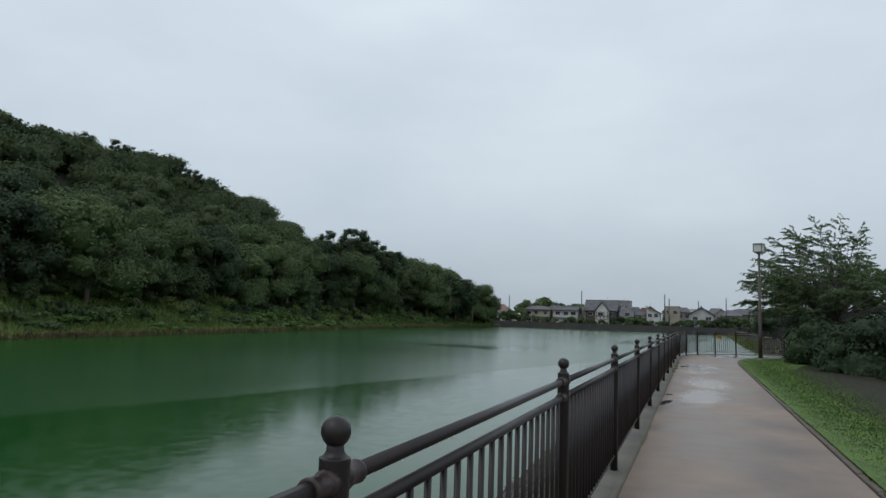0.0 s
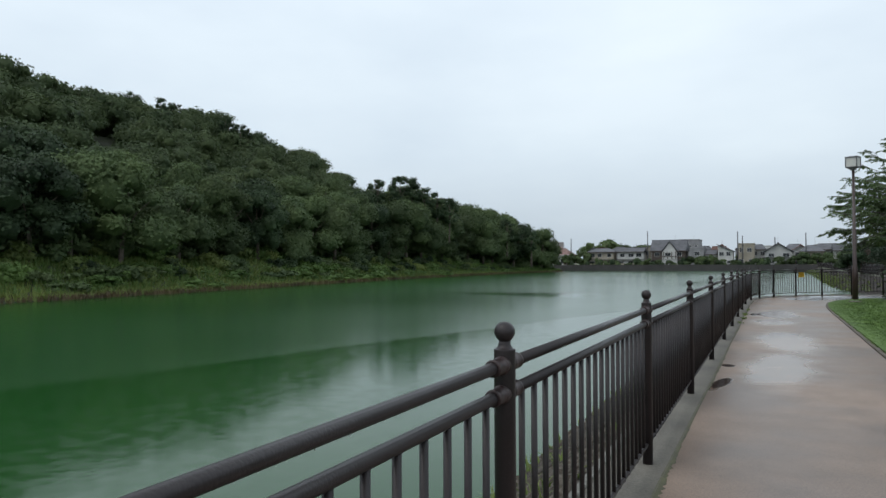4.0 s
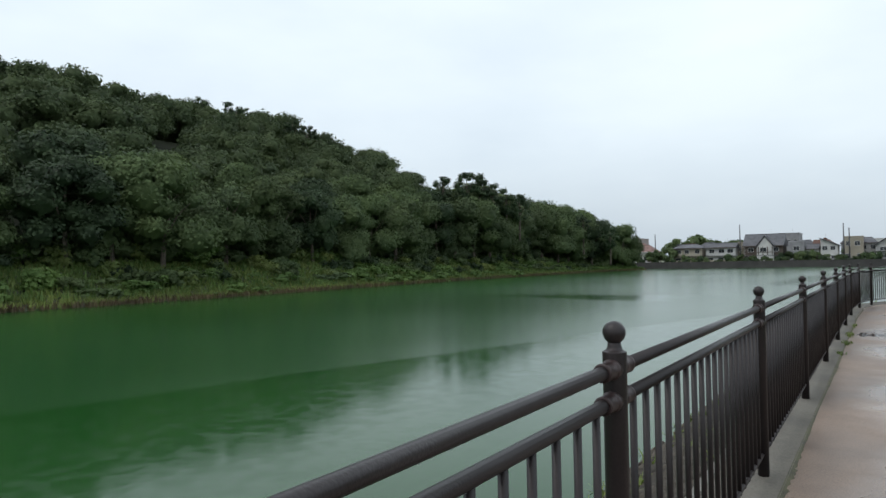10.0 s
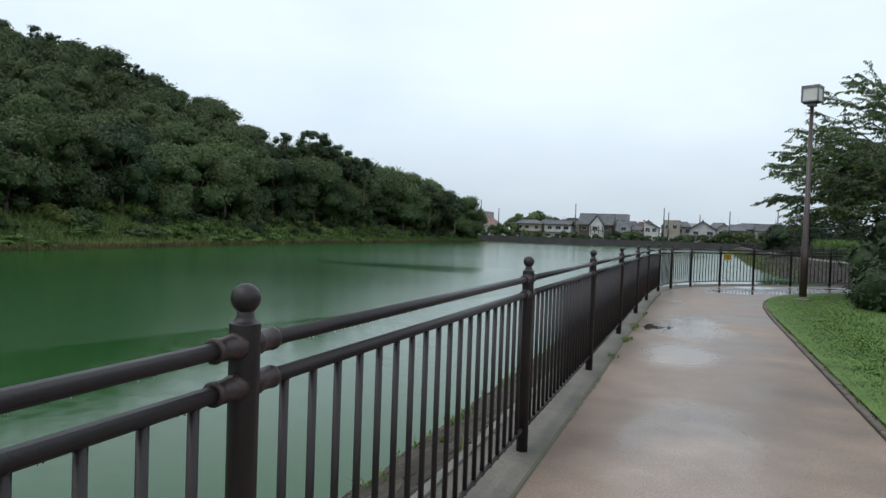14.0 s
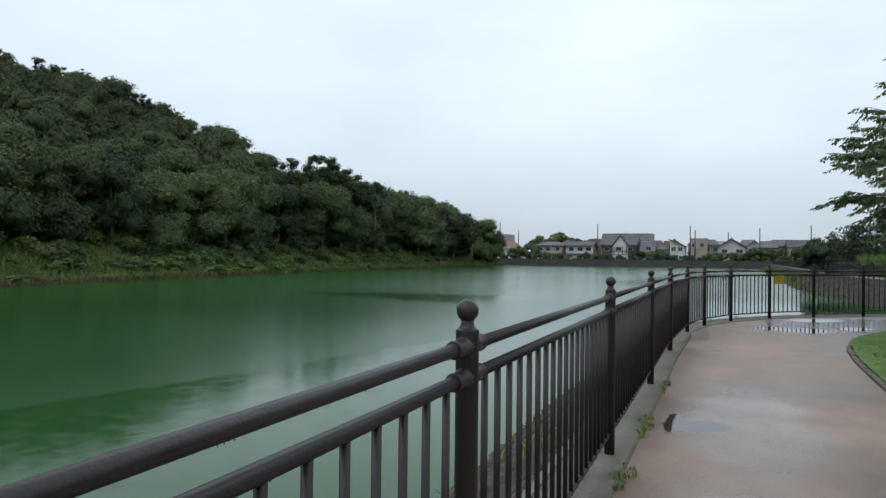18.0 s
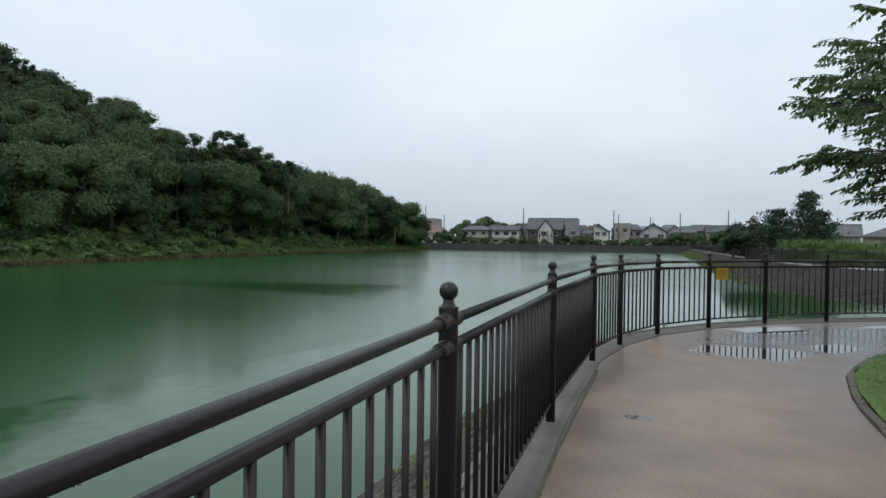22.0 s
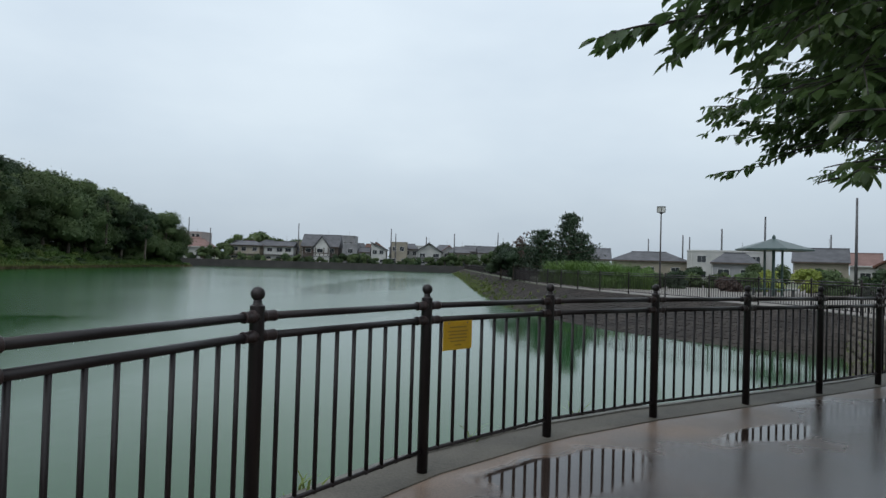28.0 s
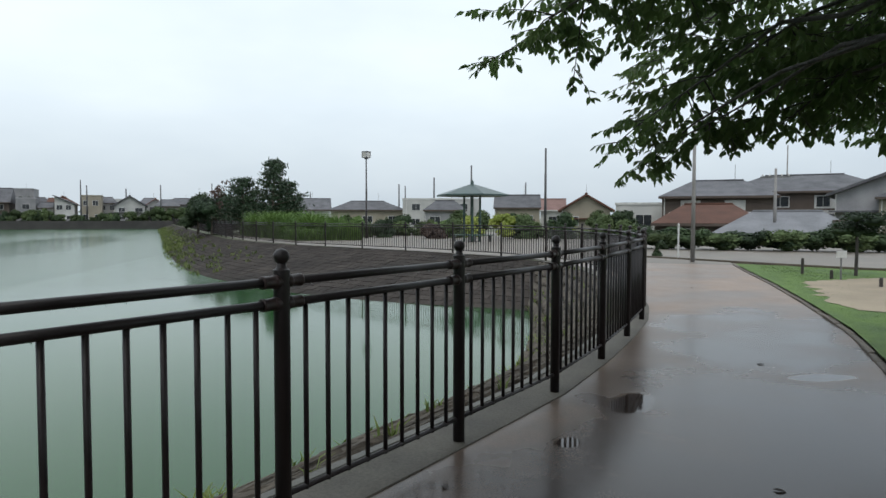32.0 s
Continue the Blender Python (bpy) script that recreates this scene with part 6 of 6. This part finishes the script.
for lo, hi, h in ((-9, 0.7, 0.8), (0.7, 1.1, 1.25), (1.1, 1.4, 1.6), (1.4, 9, 1.95)):
    v, q = blades(rb_, [p for p, z in zip(pts, stand) if lo <= z < hi], h, 0.035, 0.45, 6)
    reed_parts.append((v, q + base))
    base += len(v)
v, q = np.concatenate([p[0] for p in reed_parts]), np.concatenate([p[1] for p in reed_parts])
tagged(put("reeds", fast_mesh("reeds", v, q, M_REED)), "thick bed of tall bright green reeds on the embankment", "reeds", kind="stuff")

tufts = []
for k in range(900):
    f = abs(rb_.normal()) * 0.3
    i = rb_.integers(40, 150) if k % 4 else rb_.integers(18, 60)
    e0, w0 = BANK_EDGE[i], BANK_WATER[i]
    f = 1 - min(0.8, f)
    tufts.append((*(e0 * (1 - f) + w0 * f), -0.05 + (WATER_Z - 0.1) * f))
v, q = blades(rb_, tufts, 0.3, 0.025, 0.6, 7)
tagged(put("weeds", fast_mesh("weeds", v, q, M_GRASS)), "straggling green weeds low on the embankment", "weeds", kind="stuff")

plaza = put("pavement", mesh_of("pavement", [(17.6, 78, -0.034), (21.6, 64, -0.034), (27.5, 78, -0.034), (33, 66, -0.034), (46, 84, -0.034), (38, 104, -0.034), (19, 108, -0.034), (14, 95, -0.034)], [tuple(range(8))], [M_ROAD]))
tagged(plaza, "pale wet paved ground of the small park", "path", kind="structure")
belt_src = []
for k, mt in enumerate((M_LEAF, M_LEAF_OLIVE, M_LEAF_DARK, M_YELLOWLEAF, M_REED)):
    v, q = crown(rb_, 1.1, 1.5, 12, 700, 0.10, foot=0.08, core=0.6, fine=0.8)
    belt_src.append(fast_mesh("bush", v, q, mt))
for k in range(38):
    f = (k + rb_.uniform(0, 0.8)) / 38
    x, y = 19.5 + 22.0 * f + rb_.uniform(-0.5, 0.5), 94.0 - 15.5 * f + rb_.uniform(-2.0, 3.0)
    sc = rb_.uniform(0.7, 1.25)
    tagged(put("bush", belt_src[(0, 1, 0, 2, 1, 4, 0, 2, 3, 1)[k % 10]], None, Matrix.LocRotScale((x, y, -0.2), Euler((0, 0, k * 1.7)), (sc * 1.15, sc * 1.15, sc * rb_.uniform(0.75, 1.35)))), "leafy garden bush in the planting belt of the park", "bush", "park bushes")

# garden shrubs behind the promenade fence
for x, y, r, h, mt, lab in ((22.3, 86, 1.2, 2.0, M_LEAF_DARK, "dark clipped bush by the promenade"), (20.6, 88, 1.3, 1.8, M_LEAF, "green bush by the promenade"), (24.5, 82, 1.3, 1.7, M_REDLEAF, "dark purplish rounded bush by the promenade"), (27.0, 83, 1.2, 2.1, M_LEAF, "green bush by the promenade"),
                            (28.4, 84, 1.3, 2.6, M_YELLOWLEAF, "yellow-green leafy shrub beside the shelter"), (29.2, 79.5, 1.2, 3.0, M_YELLOWLEAF, "yellow-green leafy shrub beside the shelter"), (31.2, 79, 1.5, 2.4, M_LEAF, "green garden bush near the houses"), (33.0, 77.5, 1.5, 2.6, M_LEAF_DARK, "dark green garden bush near the houses"),
                            (34.8, 75.5, 1.4, 2.3, M_LEAF, "green garden bush near the houses"), (37.5, 76, 1.5, 2.9, M_LEAF_DARK, "rounded dark garden tree by the white house"), (36.0, 73.5, 1.2, 1.8, M_LEAF, "green garden bush near the road"), (18.5, 92, 1.5, 1.9, M_LEAF, "green bush by the promenade"), (31.0, 90, 1.6, 3.0, M_LEAF_DARK, "dark garden tree before the houses"), (26.0, 92, 1.5, 2.8, M_LEAF_DARK, "dark garden tree before the houses")):
    v, q = crown(rb_, r, h, 9, 900, 0.13)
    tagged(put("bush", fast_mesh("bush", v, q, mt), None, pose(x, y, -0.5 - 0.1 * h)), lab, "bush", "garden bushes")

# far-shore trees between the houses
far_src = []
for k in range(4):
    v, q = crown(rb_, 2.4, 4.6, 10, 520, 0.28)
    src = tagged(empty("tree", 0, 0, 0), "green garden tree among the houses of the far shore", "tree", "far-shore trees")
    part("trunk", tube(bmesh.new(), [(0, 0, -0.3), (0.05, 0, 1.5), (0, 0.1, 3.4)], [0.16, 0.12, 0.04], 7), M_BARK, src)
    put("crown", fast_mesh("crown", v, q, M_LEAF if k % 2 else M_LEAF_OLIVE), src, pose(0, 0, 0.2))
    far_src.append(src)
for k, (x, y, s) in enumerate([(-57, 216, 1.0), (-54, 218, 1.15), (-50, 226, 1.4), (-46, 228, 1.35), (-41, 230, 1.3), (-37, 216, 0.6), (-34, 217, 0.55), (-44.5, 214, 0.6), (-48.5, 214, 0.65), (-30, 214.5, 0.5), (-22, 215, 0.55), (-19.5, 216, 0.75), (-15.5, 214, 0.8), (-12, 214, 0.5), (-4, 213.5, 0.6), (2.5, 213.5, 0.75), (5.5, 214, 0.55), (9, 214, 0.9), (12, 215, 1.0), (15, 212, 1.0), (19, 214, 1.1), (24, 212, 1.2), (-62, 214, 0.6), (-69, 214, 0.6), (-7, 230, 1.0), (-28, 236, 1.45)]):
    m = Matrix.LocRotScale((x, y, -0.06), Euler((0, 0, k * 1.3)), (s, s, s))
    t_far = far_src[k] if k < 4 else copy_thing(far_src[k % 4], m)
    t_far.matrix_basis = m

# low shrubs and garden walls before the far houses
for k in range(46):
    x = -74 + 2.0 * k + rb_.uniform(-0.8, 0.8)
    if k < 4:
        v, q = crown(rb_, 1.3, 1.9, 8, 380, 0.17, foot=0.15)
        FAR_BUSH = (FAR_BUSH if k else []) + [fast_mesh("bush", v, q, M_LEAF_DARK if k % 2 else M_LEAF)]
    s = rb_.uniform(0.55, 1.25)
    tagged(put("bush", FAR_BUSH[k % 4], None, Matrix.LocRotScale((x, 211.5 + rb_.uniform(-1.5, 3.5), -0.15), Euler((0, 0, k)), (s, s, s * rb_.uniform(0.8, 1.5)))), "dark garden shrub before the far houses", "bush", "far garden shrubs")
for x0, x1, mt, lab in ((-33, -22, M_WALL_W, "low pale garden wall before the far houses"), (-53, -36, M_WALL_B, "low beige garden wall before the far houses"), (-12, 6, M_WALL_G, "low grey garden wall before the far houses")):
    tagged(put("garden_wall", bm_mesh("garden_wall", box(x0, 216.2, -0.1, x1, 216.4, 1.15, bevel=0.02), mt)), lab, "wall", "far garden walls")
# hazy woods behind the far houses
for k, (x, y, s) in enumerate([(-62, 262, 2.0), (-56, 266, 2.2), (-50, 264, 2.1), (-44, 268, 2.0), (-38, 262, 1.8), (14, 262, 1.5), (26, 250, 1.8), (32, 240, 1.7)]):
    m = Matrix.LocRotScale((x, y, -0.06), Euler((0, 0, k * 2.3)), (s * 1.2, s, s))
    copy_thing(far_src[k % 4], m).matrix_basis = m

# parked white vans and a low white fence on the far shore
for k, (x, y) in enumerate(((-60.5, 212.5), (-1.5, 212.5))):
    car = tagged(empty("parked_car", x, y, -0.06), "white car parked before the far houses", "car", "parked cars")
    part("body", prism([(-1.9, 0.3), (1.9, 0.3), (1.9, 0.85), (1.2, 0.95), (0.8, 1.45), (-1.5, 1.5), (-1.9, 0.95)], -0.8, 0.8), M_CARWHITE, car)
    part("side_window", prism([(-1.4, 0.95), (1.0, 0.95), (0.7, 1.36), (-1.3, 1.4)], -0.82, -0.805), M_GLASS, car)
    for wx in (-1.2, 1.2):
        for wy in (-0.72, 0.72):
            part("wheel", lathe([(0.30, -0.09), (0.32, -0.05), (0.32, 0.05), (0.30, 0.09)], 12), M_RUBBER, car, "", pose(wx, wy, 0.32, 90, 0, 0))

# more small houses and trees between and behind the far row
for x, y, w, wt, rtop, wall, roof, kind in ((-33.6, 226, 3.6, 5.6, 6.4, M_WALL_B, M_WALL_B, "flat"), (-43.8, 226, 5.4, 5.2, 6.6, M_WALL_W, M_ROOF_G, "hip"), (-52.8, 228, 5.0, 4.6, 6.2, M_WALL_W, M_ROOF_G, "gable_end"), (-18.0, 232, 5.0, 4.8, 6.6, M_WALL_G, M_ROOF_G, "hip"), (-13.9, 229, 4.2, 5.0, 6.4, M_WALL_B, M_ROOF_B, "gable"),
                                            (-2.6, 230, 4.6, 5.2, 6.8, M_WALL_W, M_ROOF_G, "hip"), (8.6, 229, 4.8, 4.8, 6.6, M_WALL_W, M_ROOF_R, "gable_end"), (15.8, 231, 5.2, 5.0, 6.8, M_WALL_G, M_ROOF_G, "gable"), (-66.6, 231, 6.0, 5.0, 7.0, M_WALL_W, M_ROOF_R, "hip"), (-74.5, 233, 6.4, 5.4, 7.2, M_WALL_P, M_ROOF_R, "gable")):
    house(x, y, 0, w, 7, wt, rtop, wall, roof, kind, 2, "small house crowded between others on the far shore", -0.1)
for k, (x, y, s) in enumerate(((-58.5, 214, 0.9), (-55.8, 215, 0.8), (-52.4, 214, 0.75), (-35.8, 213.5, 0.7), (-33.2, 214, 0.6), (-20.8, 214, 0.7), (-17.6, 213, 0.85), (-9.0, 213, 0.55), (-2.0, 214, 0.6), (6.8, 213, 0.7))):
    m = Matrix.LocRotScale((x, y, -0.06), Euler((0, 0, k * 1.9)), (s, s, s))
    copy_thing(far_src[k % 4], m).matrix_basis = m

# ---- road, wall and hedge beyond the path's end ----
road = put("road", mesh_of("road", [(22.0, 52.0, -0.045), (26, 47.0, -0.045), (36, 40, -0.045), (60, 24, -0.045), (75, 40, -0.045), (44, 58, -0.045), (33, 66, -0.045), (27.5, 78, -0.045), (21.6, 64, -0.045), (23.5, 58, -0.045), (24.5, 54.5, -0.045)], [tuple(range(11))], [M_ROAD]))
tagged(road, "pale wet road beyond the end of the path", "road", kind="structure")
sand_rim = resample([(14.9, 42.6), (17.6, 43.6), (21.0, 45.4), (21.4, 46.6), (20.2, 46.9), (18.5, 46.9), (16.4, 44.9), (15.2, 43.6), (14.9, 42.6)], 70)[:-1]
sand_rim = sand_rim + rb_.normal(size=sand_rim.shape) * 0.09
sand = put("sand_patch", mesh_of("sand_patch", [(18.2, 45.2, 0.036)] + [(x, y, 0.034) for x, y in sand_rim], [(0, 1 + i, 1 + (i + 1) % 69) for i in range(69)], [M_SAND]))
tagged(sand, "bare pale sandy patch in the lawn", "sand", kind="structure")
hedge_line = resample([(27.8, 63.0), (33, 57.5), (40, 51.5), (50, 44.0), (60, 38)], 46)
for k, (x, y) in enumerate(hedge_line):
    if k < 3:
        v, q = crown(rb_, 1.25, 1.75, 10, 1000, 0.11, low=-0.7)
        me = fast_mesh("hedge", v, q, M_LEAF if k % 2 else M_LEAF_DARK)
        HEDGES = [me] if k == 0 else HEDGES + [me]
    tagged(put("hedge", HEDGES[k % 3], None, Matrix.LocRotScale((x, y, -0.15), Euler((0, 0, k * 2.1)), (0.95, 0.95, rb_.uniform(0.52, 0.64)))), "leafy green hedge bush along the road", "hedge", "roadside hedge")
kerb_line = resample([(22.3, 57.2), (22.75, 55.0), (23.2, 52.2), (23.9, 49.3), (25.4, 46.4), (29, 43.2), (36, 38.5)], 40)
road_kerb = tagged(empty("kerb", 22.3, 57.2), "low dark kerb along the road edge", "kerb", kind="structure")
for p, q in zip(kerb_line, kerb_line[1:]):
    a = math.degrees(math.atan2(q[1] - p[1], q[0] - p[0])) - 90
    put("kerbstone", kerb_me, road_kerb, road_kerb.matrix_basis.inverted() @ Matrix.LocRotScale((p[0], p[1], 0.03), Euler((0, 0, radians(a))), (1.1, math.dist(p, q) / 0.6, 1.2)))
sap = tagged(empty("young_tree", 21.4, 47.6, -0.03), "small young tree with a flat dark crown on the lawn", "tree", "path trees")
part("trunk", tube(bmesh.new(), [(0, 0, -0.05), (0.02, 0.0, 0.8), (0.0, 0.03, 1.7)], [0.045, 0.038, 0.02], 7), M_BARK_DARK, sap)
v, q = crown(rb_, 1.35, 1.9, 12, 1500, 0.07, foot=0.1, core=0.5)
put("crown", fast_mesh("crown", v, q, M_LEAF_DARK), sap, Matrix.LocRotScale((0.3, 0, 1.0), None, (0.85, 0.85, 0.42)))
nb = tagged(empty("bush", 23.6, 57.0, -0.05), "small dark bush at the road corner", "bush", "garden bushes")
v, q = crown(rb_, 0.35, 0.95, 7, 420, 0.06, foot=0.1)
put("foliage", fast_mesh("foliage", v, q, M_LEAF_DARK), nb, pose(0, 0, -0.14))

board = tagged(empty("notice_board", 19.8, 46.9, -0.02, -40), "small white notice board on a thin post in the lawn", "sign")
part("post", box(-0.016, -0.016, 0, 0.016, 0.016, 0.6), M_STEEL, board)
part("panel", box(-0.11, -0.032, 0.56, 0.11, -0.018, 0.72, bevel=0.004), M_TRIM, board)
wp = tagged(empty("marker_post", 23.0, 55.4, -0.05), "slim white marker post at the road edge", "post")
part("shaft", lathe([(0.035, 0), (0.035, 1.3), (0.02, 1.34)], 10), M_TRIM, wp)
for x, y, h in ((20.6, 48.5, 0.45), (19.9, 47.2, 0.25), (18.9, 45.4, 0.25)):
    st = tagged(empty("wooden_stake", x, y, -0.05), "short dark wooden stake in the lawn", "stake", "lawn stakes")
    part("shaft", lathe([(0.04, 0), (0.038, h), (0.028, h + 0.03)], 8), M_BARK_DARK, st)
